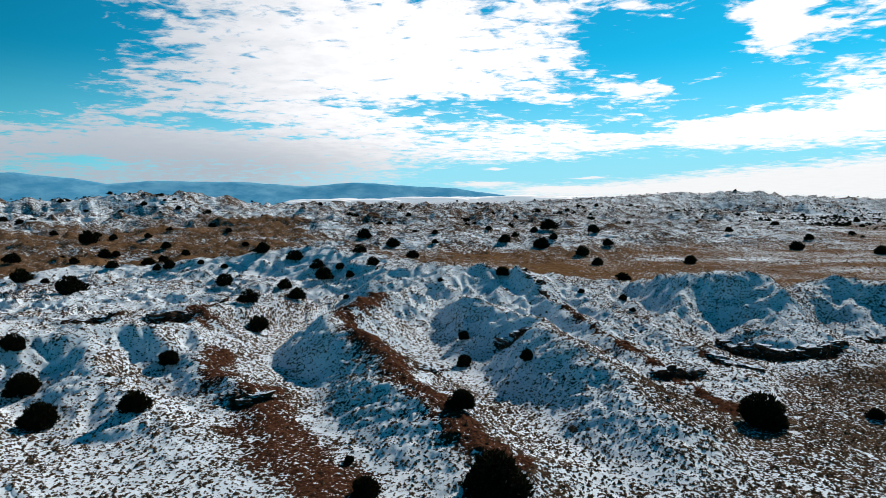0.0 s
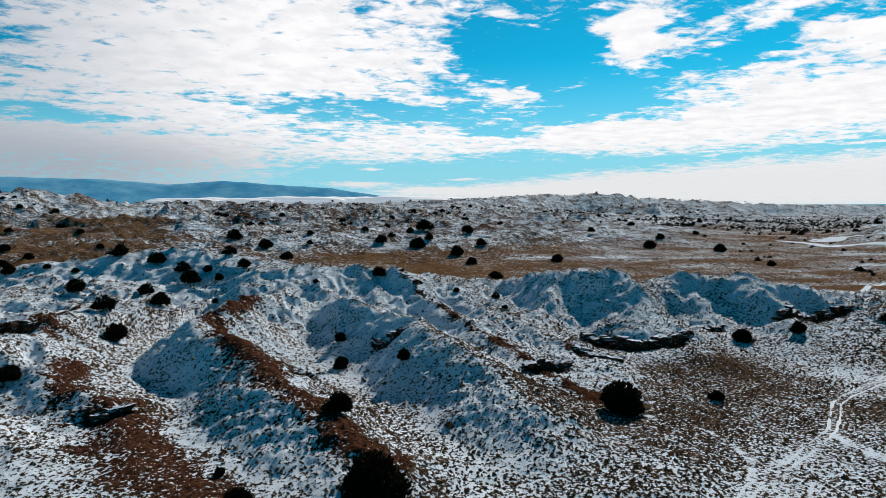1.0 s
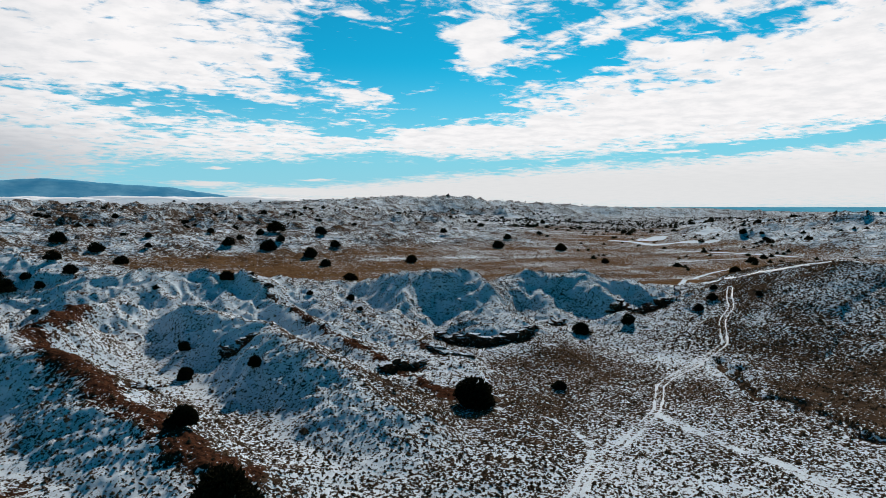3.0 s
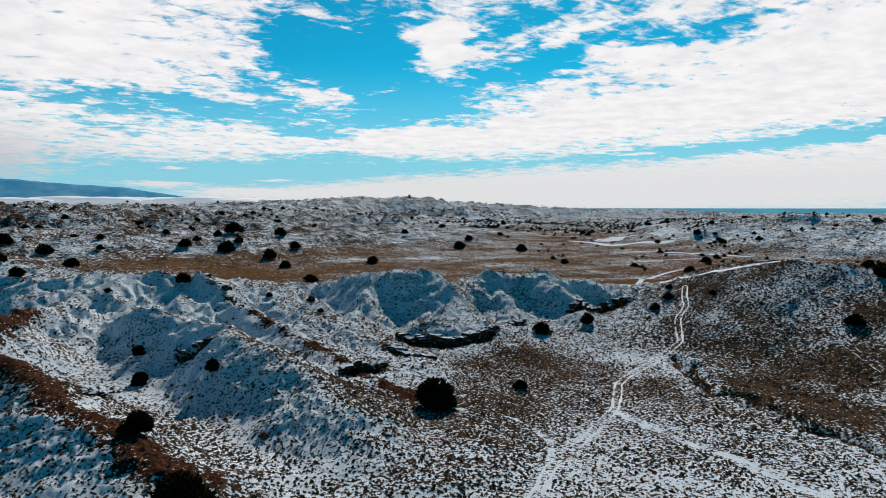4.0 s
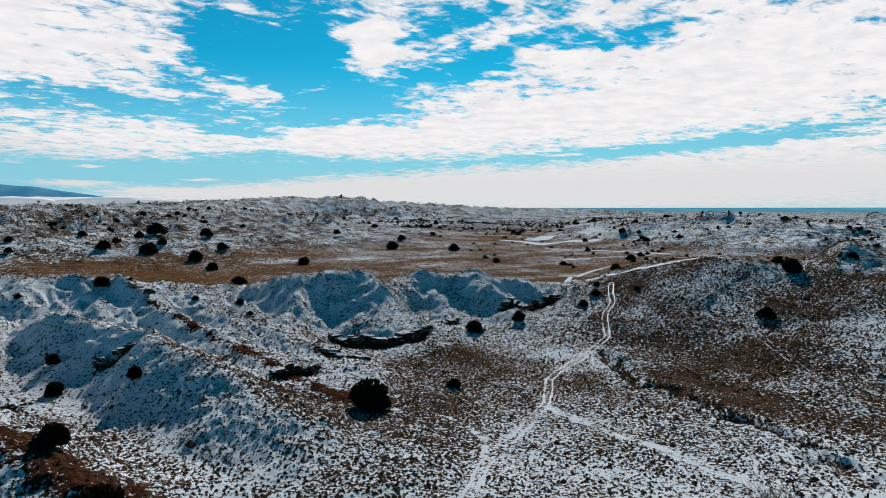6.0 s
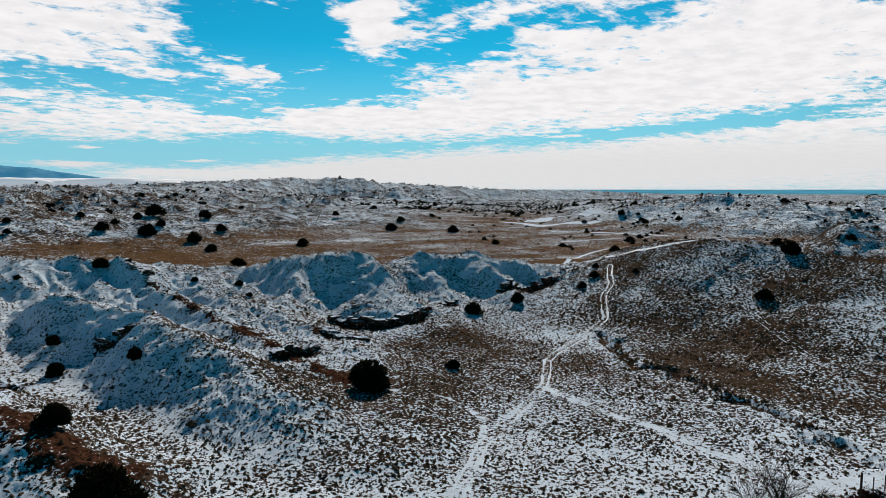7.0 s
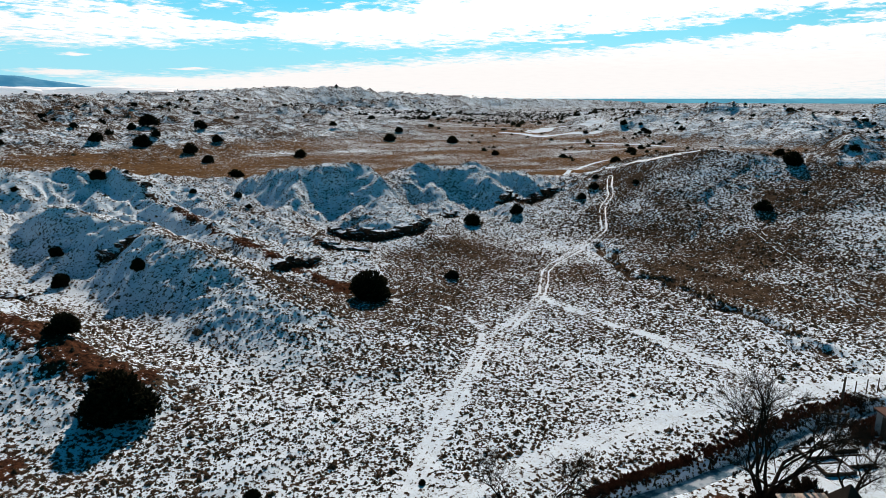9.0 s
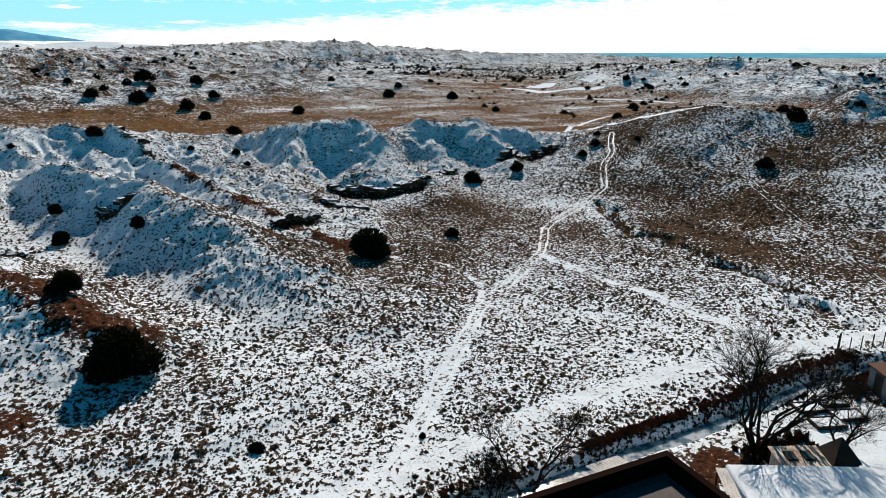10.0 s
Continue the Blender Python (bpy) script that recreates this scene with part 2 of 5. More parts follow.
def leafy(name, a, b, through_light=0.15):
    """Foliage and twigs: tone changes from sprig to sprig."""
    m, n = material(name)
    geo = n.add("ShaderNodeNewGeometry")
    tone = n.math("ADD", n.math("MULTIPLY", geo.outputs["Random Per Island"], 0.7), n.math("MULTIPLY", n.noise(geo.outputs["Position"], 1.6, 2.0), 0.4))
    color = n.mix(tone, (*a, 1), (*b, 1))
    finish(n, color, 0.9, None, spec=0.03)
    # thin leaves and twigs let some of the sun through
    thin = n.add("ShaderNodeBsdfTranslucent")
    n.put(thin.inputs["Color"], color)
    both = n.add("ShaderNodeMixShader")
    both.inputs[0].default_value = through_light
    n.put(both.inputs[1], n.bsdf.outputs[0])
    n.put(both.inputs[2], thin.outputs[0])
    for node in n.tree.nodes:
        if node.type == "OUTPUT_MATERIAL":
            n.put(node.inputs["Surface"], both.outputs[0])
    return m


GROUND = ground_material()
JUNIPER = leafy("juniper_foliage", (0.006, 0.007, 0.004), (0.022, 0.023, 0.012))
BARK = plain("bark", (0.05, 0.035, 0.025), (0.12, 0.09, 0.07), 6.0, 0.9, 0.8, 0.03, 0.1)
SAGE = leafy("sagebrush_twigs", (0.022, 0.015, 0.010), (0.21, 0.145, 0.095), 0.45)


def rock_material():
    """Dark sandstone, snow lying on what faces up."""
    m, n = material("sandstone")
    geo = n.add("ShaderNodeNewGeometry")
    p = geo.outputs["Position"]
    up = n.add("ShaderNodeSeparateXYZ")
    n.put(up.inputs[0], geo.outputs["Normal"])
    grain, stain = n.noise(p, 3.5, 5.0, 0.65), n.noise(p, 0.7, 3.0)
    stone = n.mix(n.ramp(stain, 0.35, 0.65), (0.035, 0.02, 0.015, 1), (0.10, 0.055, 0.036, 1))
    stone = n.mix(n.ramp(grain, 0.5, 0.75), stone, (0.02, 0.013, 0.010, 1))
    lying = n.ramp(n.math("MULTIPLY_ADD", n.math("SUBTRACT", grain, 0.5), 0.9, up.outputs[2]), 0.80, 0.95)
    finish(n, n.mix(lying, stone, (0.60, 0.74, 0.88, 1)), 0.95, grain, 0.8, 0.08, 0.03)
    return m


ROCK = rock_material()
# ---- lie of the land ----
class Lattice:
    """Smooth gradient noise on arrays."""

    def __init__(self, seed):
        rng = np.random.RandomState(seed)
        self.perm = rng.permutation(512)
        a = rng.rand(512) * 2 * np.pi
        self.gx, self.gy = np.cos(a), np.sin(a)

    def at(self, x, y):
        xi, yi = np.floor(x).astype(np.int64), np.floor(y).astype(np.int64)
        u, v = x - xi, y - yi
        fu, fv = u * u * u * (u * (u * 6 - 15) + 10), v * v * v * (v * (v * 6 - 15) + 10)

        def corner(dx, dy):
            k = self.perm[(self.perm[(xi + dx) & 511] + yi + dy) & 511]
            return self.gx[k] * (u - dx) + self.gy[k] * (v - dy)
        top = corner(0, 0) * (1 - fu) + corner(1, 0) * fu
        low = corner(0, 1) * (1 - fu) + corner(1, 1) * fu
        return (top * (1 - fv) + low * fv) * 1.5

    def fbm(self, x, y, octaves=4, gain=0.5):
        total, amp = 0, 1.0
        for k in range(octaves):
            total = total + amp * self.at(x * 2 ** k + 17.3 * k, y * 2 ** k - 9.1 * k)
            amp *= gain
        return total

    def ridged(self, x, y, octaves=4, gain=0.5):
        """0 in the gullies, about 1 on the edges between them."""
        total, amp, norm = 0, 1.0, 0
        for k in range(octaves):
            total = total + amp * (1 - np.abs(self.at(x * 2 ** k + 31.7 * k, y * 2 ** k + 5.9 * k)) * 1.6)
            norm += amp
            amp *= gain
        return total / norm


GRAIN, EARTH, DRIFT = Lattice(3), Lattice(11), Lattice(29)


def smooth(a, b, x):
    k = np.clip((x - a) / (b - a), 0, 1)
    return k * k * (3 - 2 * k)


def along(points, x, y):
    """Distance from a line of points, the side (+ to the left of its run) and its third and later values at the nearest place."""
    points = np.array(points, float)
    best = np.full(x.shape, 1e9)
    side = np.zeros(x.shape)
    vals = np.zeros((points.shape[1] - 2,) + x.shape)
    for p, q in zip(points[:-1], points[1:]):
        ex, ey = q[0] - p[0], q[1] - p[1]
        k = np.clip(((x - p[0]) * ex + (y - p[1]) * ey) / (ex * ex + ey * ey), 0, 1)
        dx, dy = x - p[0] - k * ex, y - p[1] - k * ey
        d = np.hypot(dx, dy)
        near = d < best
        best = np.where(near, d, best)
        side = np.where(near, np.sign(ex * dy - ey * dx), side)
        for i in range(len(vals)):
            vals[i] = np.where(near, p[2 + i] + k * (q[2 + i] - p[2 + i]), vals[i])
    return best, side, vals


def crest(points, left, right, x, y, power=1.25, tip=1.0, rill=0.0):
    """Height of a ridge whose crest runs through (x, y, z), with the reach of its flanks to either side."""
    points = np.array(points, float)
    run = np.concatenate([[0], np.cumsum(np.hypot(*np.diff(points[:, :2], axis=0).T))])
    points = np.column_stack([points, run])
    reach = max(left, right) * 1.12 + 4
    inside = ((x > points[:, 0].min() - reach) & (x < points[:, 0].max() + reach)
              & (y > points[:, 1].min() - reach) & (y < points[:, 1].max() + reach))
    out = np.full(x.shape, -50.0)          # far below: no part of this ridge
    if not inside.any():
        return out
    d, side, (h, s) = along(points, x[inside], y[inside])
    wide = np.where(side > 0, left, right)
    if max(left, right) < 30:          # both flanks meet evenly round the foot of a spur
        wide = min(left, right) + (wide - min(left, right)) * np.clip((run[-1] - s) / 10.0, 0, 1)
    u = np.sqrt((d / wide) ** 2 + (tip / wide) ** 2) - tip / wide
    # rills that run straight down the flanks
    if rill > 0:
        w = s + 0.25 * d + side * 37 + points[0, 0] + 4.0 * EARTH.fbm(x[inside] / 11.0, y[inside] / 11.0, 2)
        cut = 0.62 - (0.65 * GRAIN.ridged(w / 7.5, d / 60.0, 2) + 0.35 * GRAIN.ridged(w / 2.8 + 7, d / 25.0, 2))
        h = h - rill * cut * np.clip(u * 3.5, 0, 1) * np.clip(h / 5.0, 0.2, 1.2)
    out[inside] = np.where(u < 1, h * np.clip(1 - u, 0, 1) ** power, -(u - 1) * wide * 0.6)
    return out


RIDGES = []          # (points, reach to the left, to the right, power)


def at(*rows):
    """Points from bearing (degrees, + to the left of +y), distance from the hover point and height."""
    return [(-math.sin(radians(a)) * d, math.cos(radians(a)) * d, z) for a, d, z in rows]


# the long ridge that closes the flat, with its steep shaded face
RIDGES.append((at((-10.5, 146, 9.4), (-13, 150, 8.6), (-16, 157, 7.3), (-18.4, 150, 9.2), (-21.2, 140, 12.2), (-24.6, 138, 12.5),
                  (-26.8, 138, 12.1), (-29, 143, 9.5), (-31.5, 148, 10.5), (-36.5, 152, 10.8), (-39, 155, 8.6), (-42, 158, 7.5),
                  (-44.4, 166, 5.5), (-48, 176, 3.0)), 34, 14.5, 1.08))
RIDGES.append((at((-26.8, 138, 12.0), (-28.2, 126, 7.6), (-29.4, 113, 3.6)), 14, 14, 1.1))
RIDGES.append((at((-21.0, 140, 12.0), (-20.0, 126, 6.8), (-19.2, 114, 3.6)), 10, 10, 1.1))
RIDGES.append((at((-36.5, 152, 10.6), (-38.5, 140, 6.0), (-40, 131, 3.0)), 11, 11, 1.1))
RIDGES.append((at((-31.5, 148, 10.2), (-32.6, 137, 5.5), (-33.5, 128, 2.4)), 9, 9, 1.1))
# the crest with the pyramid, running on to the far left
RIDGES.append((at((30, 225, 8.2), (24, 215, 8.4), (19, 200, 11.5), (15, 195, 12.8), (11.2, 192, 14.5), (7.3, 172, 13.3), (2.2, 150, 12.4),
                  (-2.9, 143, 12.0), (-5.5, 140, 11.8), (-6.8, 138, 11.9), (-10.5, 146, 9.6)), 60, 44, 1.3))
RIDGES.append((at((-5.6, 140, 11.6), (-6.9, 134, 12.6), (-8.2, 128, 10.0)), 8, 9, 1.0))
# spurs that run down from it to the flat
RIDGES.append((at((-6.9, 138, 11.6), (-8.5, 128, 9.0), (-10.8, 116, 7.3), (-15.7, 101, 4.6), (-20.3, 89, 2.9), (-24.3, 81, 1.5), (-26.9, 78, 0.6)), 15, 8.5, 1.05))
RIDGES.append((at((-10.5, 146, 9.3), (-13.5, 127, 6.8), (-17, 113, 5.6), (-21, 104, 4.2), (-25.5, 92, 2.4), (-27.5, 88, 0.8)), 12, 8, 1.05))
RIDGES.append((at((-1.5, 126, 8.6), (-4.5, 106, 8.0), (-8.8, 99, 7.9), (-12.8, 81.2, 7.0), (-16.6, 72, 5.0), (-21.7, 65.7, 3.2), (-25, 65, 1.0)), 11.5, 9.5, 1.0))
RIDGES.append((at((1.5, 140, 10.5), (6, 118, 9.6), (9.8, 101, 8.7), (7.4, 87, 7.9), (4.9, 76, 6.7), (2.4, 68, 5.6), (-0.7, 61, 4.5), (-5.8, 55.2, 2.9), (-9, 51, 0.8)), 11, 10.5, 0.95))
RIDGES.append((at((17, 140, 9.0), (21.2, 106, 8.5), (20.8, 89, 5.4), (18.2, 77, 4.3), (16, 67, 2.7), (12.6, 57, 1.9), (10, 51, 0.9)), 14, 9, 1.05))
# the bench on the far left and its broken edge
RIDGES.append((at((60, 120, 9.0), (44, 106, 9.0), (36, 101, 9.0), (30, 100, 9.2), (25, 99, 8.9), (21.2, 106, 8.6)), 240, 11, 0.95))
RIDGES.append((at((30, 100, 9.0), (28, 84, 5.0), (24.5, 72, 3.4), (21, 60, 1.8)), 13, 13, 1.1))
RIDGES.append((at((44, 106, 8.8), (40, 84, 5.0), (36, 66, 2.6)), 16, 16, 1.1))
# the rounded hill on the right and the knob behind it
RIDGES.append((at((-44, 173, 4.8), (-48.6, 167, 9.5), (-51.7, 160, 12.4), (-56, 154, 14.4), (-59, 154, 14.1), (-61.8, 151, 12.9), (-65, 147, 12.2), (-68, 143, 11.5), (-78, 142, 12.0), (-95, 154, 14.5)), 60, 48.5, 1.35))
RIDGES.append((at((-60.5, 258, 6.5), (-62.8, 260, 7.4), (-65.2, 260, 13.6), (-68, 265, 10.6), (-76, 280, 10.0)), 50, 46, 1.2))
# distant hills: the broken country on the left, the long snowy hill, the broken country on the right
RIDGES.append((at((70, 640, 30), (46, 620, 32), (35, 600, 33), (25, 600, 38), (19.5, 610, 33), (16, 620, 27)), 500, 125, 1.0))
RIDGES.append((at((17, 620, 27), (9, 650, 29), (0, 700, 25.5), (-10, 880, 29)), 500, 440, 1.0))
RIDGES.append((at((-10, 880, 29), (-15, 1050, 32), (-19.2, 1250, 46), (-26, 1350, 47.5), (-32, 1450, 36), (-38, 1600, 26), (-46, 1900, 24)), 900, 105, 1.0))
RIDGES.append((at((-15.5, 700, 14), (-17.5, 650, 16.5), (-20.5, 640, 17), (-23.5, 650, 15.5), (-25.5, 690, 10)), 120, 26, 0.9))
RIDGES.append((at((-25.5, 1010, 16), (-27.5, 990, 25), (-30.5, 1010, 25), (-33, 1050, 15)), 160, 55, 0.9))
RIDGES.append((at((-2, 520, 13), (-5.5, 500, 16), (-9, 520, 15.5), (-12, 560, 12)), 110, 24, 0.9))
RIDGES.append((at((9, 470, 15), (5.5, 450, 16.5), (2, 470, 15)), 90, 24, 0.9))
RIDGES.append((at((-47, 780, 12), (-50, 650, 16), (-53.5, 490, 17.5), (-56.2, 480, 20.5), (-61, 480, 21.5), (-67, 455, 19), (-80, 430, 20), (-110, 500, 24)), 300, 85, 1.1))


def ground_raw(x, y):
    r = np.hypot(x, y)
    broad = EARTH.fbm(x / 60.0 + 4, y / 60.0, 3)
    z = 0.25 * broad * smooth(20, 90, r) + 1.5 * smooth(150, 900, r)
    # the near left lies a little higher than the flat
    z = z + 1.2 * smooth(8, -30, x - 0.15 * y) * smooth(20, 50, y)
    # a warp gives every spur its side ribs
    wx = x + 1.9 * EARTH.fbm(x / 17.0, y / 17.0, 3) * smooth(40, 80, r)
    wy = y + 1.9 * EARTH.fbm(x / 17.0 + 50, y / 17.0 + 20, 3) * smooth(40, 80, r)
    far = smooth(300, 420, r)
    wx, wy = wx + far * 38 * EARTH.fbm(x / 150.0, y / 150.0, 3), wy + far * 38 * EARTH.fbm(x / 150.0 + 9, y / 150.0 + 3, 3)
    top = z.copy()
    for points, left, right, power in RIDGES:
        h = crest(points, left, right, wx, wy, power, 1.0, 0.0 if min(left, right) > 48 else 1.9 if min(left, right) < 10.8 else 3.6)
        # soft union
        k = np.clip(1 - np.abs(top - h) / 1.6, 0, 1)
        top = np.maximum(top, h) + k * k * 0.4
    return top, z


def ground_z(x, y):
    x, y = np.asarray(x, float), np.asarray(y, float)
    top, z = ground_raw(x, y)
    r = np.hypot(x, y)
    rise = np.clip((top - z) / 3.0, 0, 1)
    near = 1 - smooth(260, 420, r)
    hillside = smooth(-44, -48, np.degrees(np.arctan2(-x, y))) * smooth(85, 100, r)
    ux, uy = x + 3.0 * EARTH.fbm(x / 19.0 + 3, y / 19.0, 2), y + 3.0 * EARTH.fbm(x / 19.0, y / 19.0 + 8, 2)
    ravine = np.minimum(EARTH.ridged(ux / 17.0 + 2, uy / 17.0, 4, 0.55) - 0.80, 0.12)
    rill = GRAIN.ridged(ux / 5.2, uy / 5.2, 3) - 0.66
    top = top + near * rise * (1 - 0.88 * hillside) * (np.clip((top - z) / 4.0, 0, 1.3) * 2.2 * (0.3 + 0.7 * smooth(88, 118, r)) * ravine + 0.38 * rill + 0.2 * GRAIN.fbm(x / 1.3, y / 1.3, 3))
    top = top + 0.05 * GRAIN.fbm(x / 2.2, y / 2.2, 3) * (1 - smooth(150, 300, r))
    # hummocks on the slope beyond the plain
    middle = smooth(215, 270, r) * (1 - smooth(520, 700, r)) * np.clip((top - z - 1.0) / 4.0, 0, 1)
    top = top + middle * (5.5 * (EARTH.ridged(x / 36.0 + 8, y / 36.0, 4, 0.55) - 0.62) + 0.5 * GRAIN.fbm(x / 6.0, y / 6.0, 2))
    # broken country far off
    distant = smooth(330, 480, r) * np.clip((top - 5) / 12.0, 0, 1) * (1 - smooth(2300, 3200, r))
    bear = np.degrees(np.arctan2(-x, y))
    crag = EARTH.ridged(x / 56.0, y / 56.0, 5, 0.58) - 0.6
    top = top + distant * (16.0 - 3.0 * smooth(900, 1200, r) - 3.0 * smooth(10, 18, bear) - 7.0 * smooth(-36, -44, bear)) * crag
    # strata: the far slopes go up in steps
    k = top / 4.5
    steps = 4.5 * (np.floor(k) + smooth(0.3, 0.8, k - np.floor(k)))
    top = top + 0.3 * np.clip(distant * 2, 0, 1) * (steps - top)
    return top

# ---- the ground ----
TRACK = [
    (11.0, 23.1), (16.7, 30.5), (20.3, 33.5), (28.2, 40.8), (37.2, 48.9), (44.8, 53.1), (51.4, 57.3), (56.1, 60.4),
    (64.0, 68.5), (67.5, 70.7), (79.2, 76.0), (89.1, 80.0), (95.1, 86.3), (97.3, 88.1), (102.7, 90.9), (106.6, 95.1),
    (112.9, 100.6),
]
CREST_ROAD = [(112.4, 119.9), (120.4, 115.3), (119.6, 103.8), (120.0, 96.2), (122.4, 93.6), (125.8, 91.0), (127.6, 87.4), (130.3, 79.5)]
ROAD = [(-30, 37), (11.4, 30.0), (24, 30.0), (30.1, 30.3), (39.5, 29.2), (47.9, 27.2), (56.6, 25.1), (64, 22.4), (90, 14)]
FIELD_STRIP = [(55, 59), (53.9, 49.1), (54.9, 41.8), (54.5, 34.5), (53.7, 27)]
FOOT_STRIP = [(34, 71), (38, 65.5), (41.9, 62.1), (41.7, 54.9), (37.6, 49.4)]
GULLY = [
    (80.6, 73.7), (79.3, 68.4), (72.3, 60.1), (73.9, 54.3), (70.8, 46.0), (69.3, 38.9), (66.9, 31.7), (64.5, 26.1),
]
HILL_TRAIL = [(129.5, 79.0), (128.3, 76.4), (122.9, 73.1), (111.1, 65.9), (104.3, 60.9), (97.9, 52.0), (90.8, 42.2), (79.1, 28.8)]
DITCH = [(-8, 30), (10, 26.6), (22.8, 24.4), (27.2, 24.0), (31.1, 23.7), (34.6, 23.0), (43.0, 22.1), (49.0, 22.0), (58, 20.3), (80, 13)]
CREEK = [(308.7, 383.1), (305.8, 354.3), (292.0, 322.4), (314.6, 332.1), (322.5, 326.7), (327.9, 306.0)]
PLAIN_ROAD = [(114.4, 120.0), (162.3, 163.4), (189.4, 178.6), (206.8, 185.8)]
PLAIN_LINES = [[(264.2, 278.6), (277.7, 267.3), (287.1, 250.5), (292.2, 220.5)], [(222.7, 224.9), (248.6, 223.8), (278.8, 220.6)]]


# lips of sandstone that the slopes break off at: line, drop
LEDGES = [
    ([(46.5, 107.5), (49.5, 101), (52.5, 96.5), (58.5, 97.5), (64, 102)], 1.0), ([(38.3, 94.2), (40.5, 89.6), (43.0, 88.0)], 0.5),
    ([(84.6, 106), (90, 108.5), (96.1, 111), (105.4, 111.5)], 0.9), ([(71.0, 107.3), (74.5, 108.5)], 0.5),
    ([(-58.5, 97), (-54.0, 98.5), (-51.5, 99)], 1.0), ([(-46.5, 99.5), (-43.0, 100.5), (-40.5, 101)], 1.1), ([(-24.4, 72.6), (-22.3, 71.6), (-20.4, 72.0)], 0.9),
    ([(-3.3, 79.4), (-1.1, 78.6)], 0.9), ([(8.4, 99.6), (11.0, 96.8), (13.0, 95.2)], 0.8), ([(27.9, 84.2), (31.0, 85.0), (34.4, 85.4)], 1.0),
]


def band(points, half, soft, x, y):
    d, _, _ = along(points, x, y) if len(points[0]) > 2 else along([(*p, 0) for p in points], x, y)
    return 1 - smooth(half, half + soft, d), d


def land(x, y):
    """Height and the four surface measures at places on the ground."""
    z = ground_z(x, y)
    r = np.hypot(x, y)
    az = np.degrees(np.arctan2(-x, y))
    wob = DRIFT.fbm(x / 6.0, y / 6.0, 3)
    rough = GRAIN.fbm(x / 1.7, y / 1.7, 3)
    # snow lasts longest on slopes turned from the sun
    sx, sy = -math.sin(radians(SUN_AZ)), math.cos(radians(SUN_AZ))
    step = np.clip(0.012 * r, 1.0, 12.0)
    away = (ground_z(x + sx * step, y + sy * step) - z) / step
    top, base = ground_raw(x, y)
    rise = np.clip((top - base) / 2.5, 0, 1)
    cover = 0.60 + 0.10 * wob + 0.12 * DRIFT.fbm(x / 28.0, y / 28.0, 3)
    cover = cover + np.clip(0.45 * away, -0.14, 0.12)
    gold = np.zeros_like(z)
    # the flat between the track and the hill keeps little snow
    brown = smooth(72, 95, r + 5 * wob) * smooth(-22, -32, az) * (1 - smooth(150, 200, r)) * (1 - 0.9 * smooth(0.35, 0.9, rise) * smooth(-46, -42, az))
    brown = brown * (1 - 0.85 * smooth(106, 124, r) * smooth(-49, -45, az))
    cover = cover - (0.33 - 0.22 * DRIFT.fbm(x / 17.0 + 40, y / 17.0, 3)) * brown
    hill = smooth(-45, -49, az) * smooth(95, 118, r) * (1 - smooth(200, 260, r))
    cover = cover - 0.10 * hill + 0.19 * hill * smooth(1.5, 6.0, top)
    # steep far faces shed their snow
    cover = cover - 0.05 * smooth(0.3, 0.9, np.abs(away)) * smooth(300, 450, r)
    # the near left keeps more snow
    cover = cover + 0.05 * smooth(-6, 6, az) * (1 - smooth(150, 220, r))
    # the field between the track and the road is the whitest
    cover = cover + 0.10 * smooth(74, 58, r) * smooth(36, 48, r) * smooth(-8, -16, az) - 0.06 * smooth(42, 34, r) * smooth(-32, -26, az)
    # a brown patch of thick scrub beside the track
    cover = cover - 0.17 * smooth(50, 56, r + 4 * wob) * (1 - smooth(78, 90, r)) * smooth(-14, -19, az) * smooth(-38, -34, az)
    # the golden plain behind the ridge
    plain_on = smooth(185, 215, r) * (1 - smooth(560, 900, r)) * (1 - smooth(2.2, 6.0, top - base)) * (1 - smooth(40, 60, np.abs(az + 22)))
    left_plain = smooth(225, 250, r) * (1 - smooth(420, 500, r)) * smooth(9, 14, az)
    plain_on = np.maximum(plain_on, 0.75 * left_plain)
    strip = DRIFT.fbm(x / 90.0 + 3, y / 22.0, 3)
    gold = np.clip(plain_on * (0.85 + 0.5 * strip), 0, 1)
    cover = cover - plain_on * (0.25 + 0.25 * strip) - 0.22 * left_plain
    # the slope beyond the plain and the knob behind the hill are half bare
    cover = cover - 0.10 * smooth(220, 270, r) * (1 - smooth(600, 750, r)) * smooth(-28, -18, az) * (1 - smooth(6, 12, az))
    cover = cover - 0.2 * smooth(215, 235, r) * (1 - smooth(290, 320, r)) * smooth(-55, -60, az)
    # far country
    far = smooth(300, 500, r)
    cover = cover - far * 0.06 * (1 - plain_on) + 0.02 * smooth(260, 330, r) * smooth(8, 2, az) * smooth(-36, -30, az) * (1 - plain_on)
    # red clay on the backs of two spurs
    dirt = np.zeros_like(z)
    for pts, half in ((at((5.5, 120, 0), (8.8, 104, 0), (7.2, 86.5, 0), (4.7, 75.5, 0), (2.2, 67.5, 0), (-0.9, 60.5, 0), (-5.2, 55, 0)), 1.9),
                      (at((19.5, 93, 0), (20.5, 86, 0), (19.5, 82, 0)), 2.0),
                      (at((16.8, 76, 0), (15.6, 66, 0), (12.9, 58, 0), (10, 52, 0), (8.5, 48, 0)), 3.6),
                      (at((-11, 115, 0), (-15.7, 100, 0), (-20.3, 88, 0), (-24.5, 80, 0)), 0.8),
                      (at((20, 120, 0), (21.6, 112, 0), (20.8, 106, 0)), 2.0)):
        d, _, _ = along(pts, x, y)
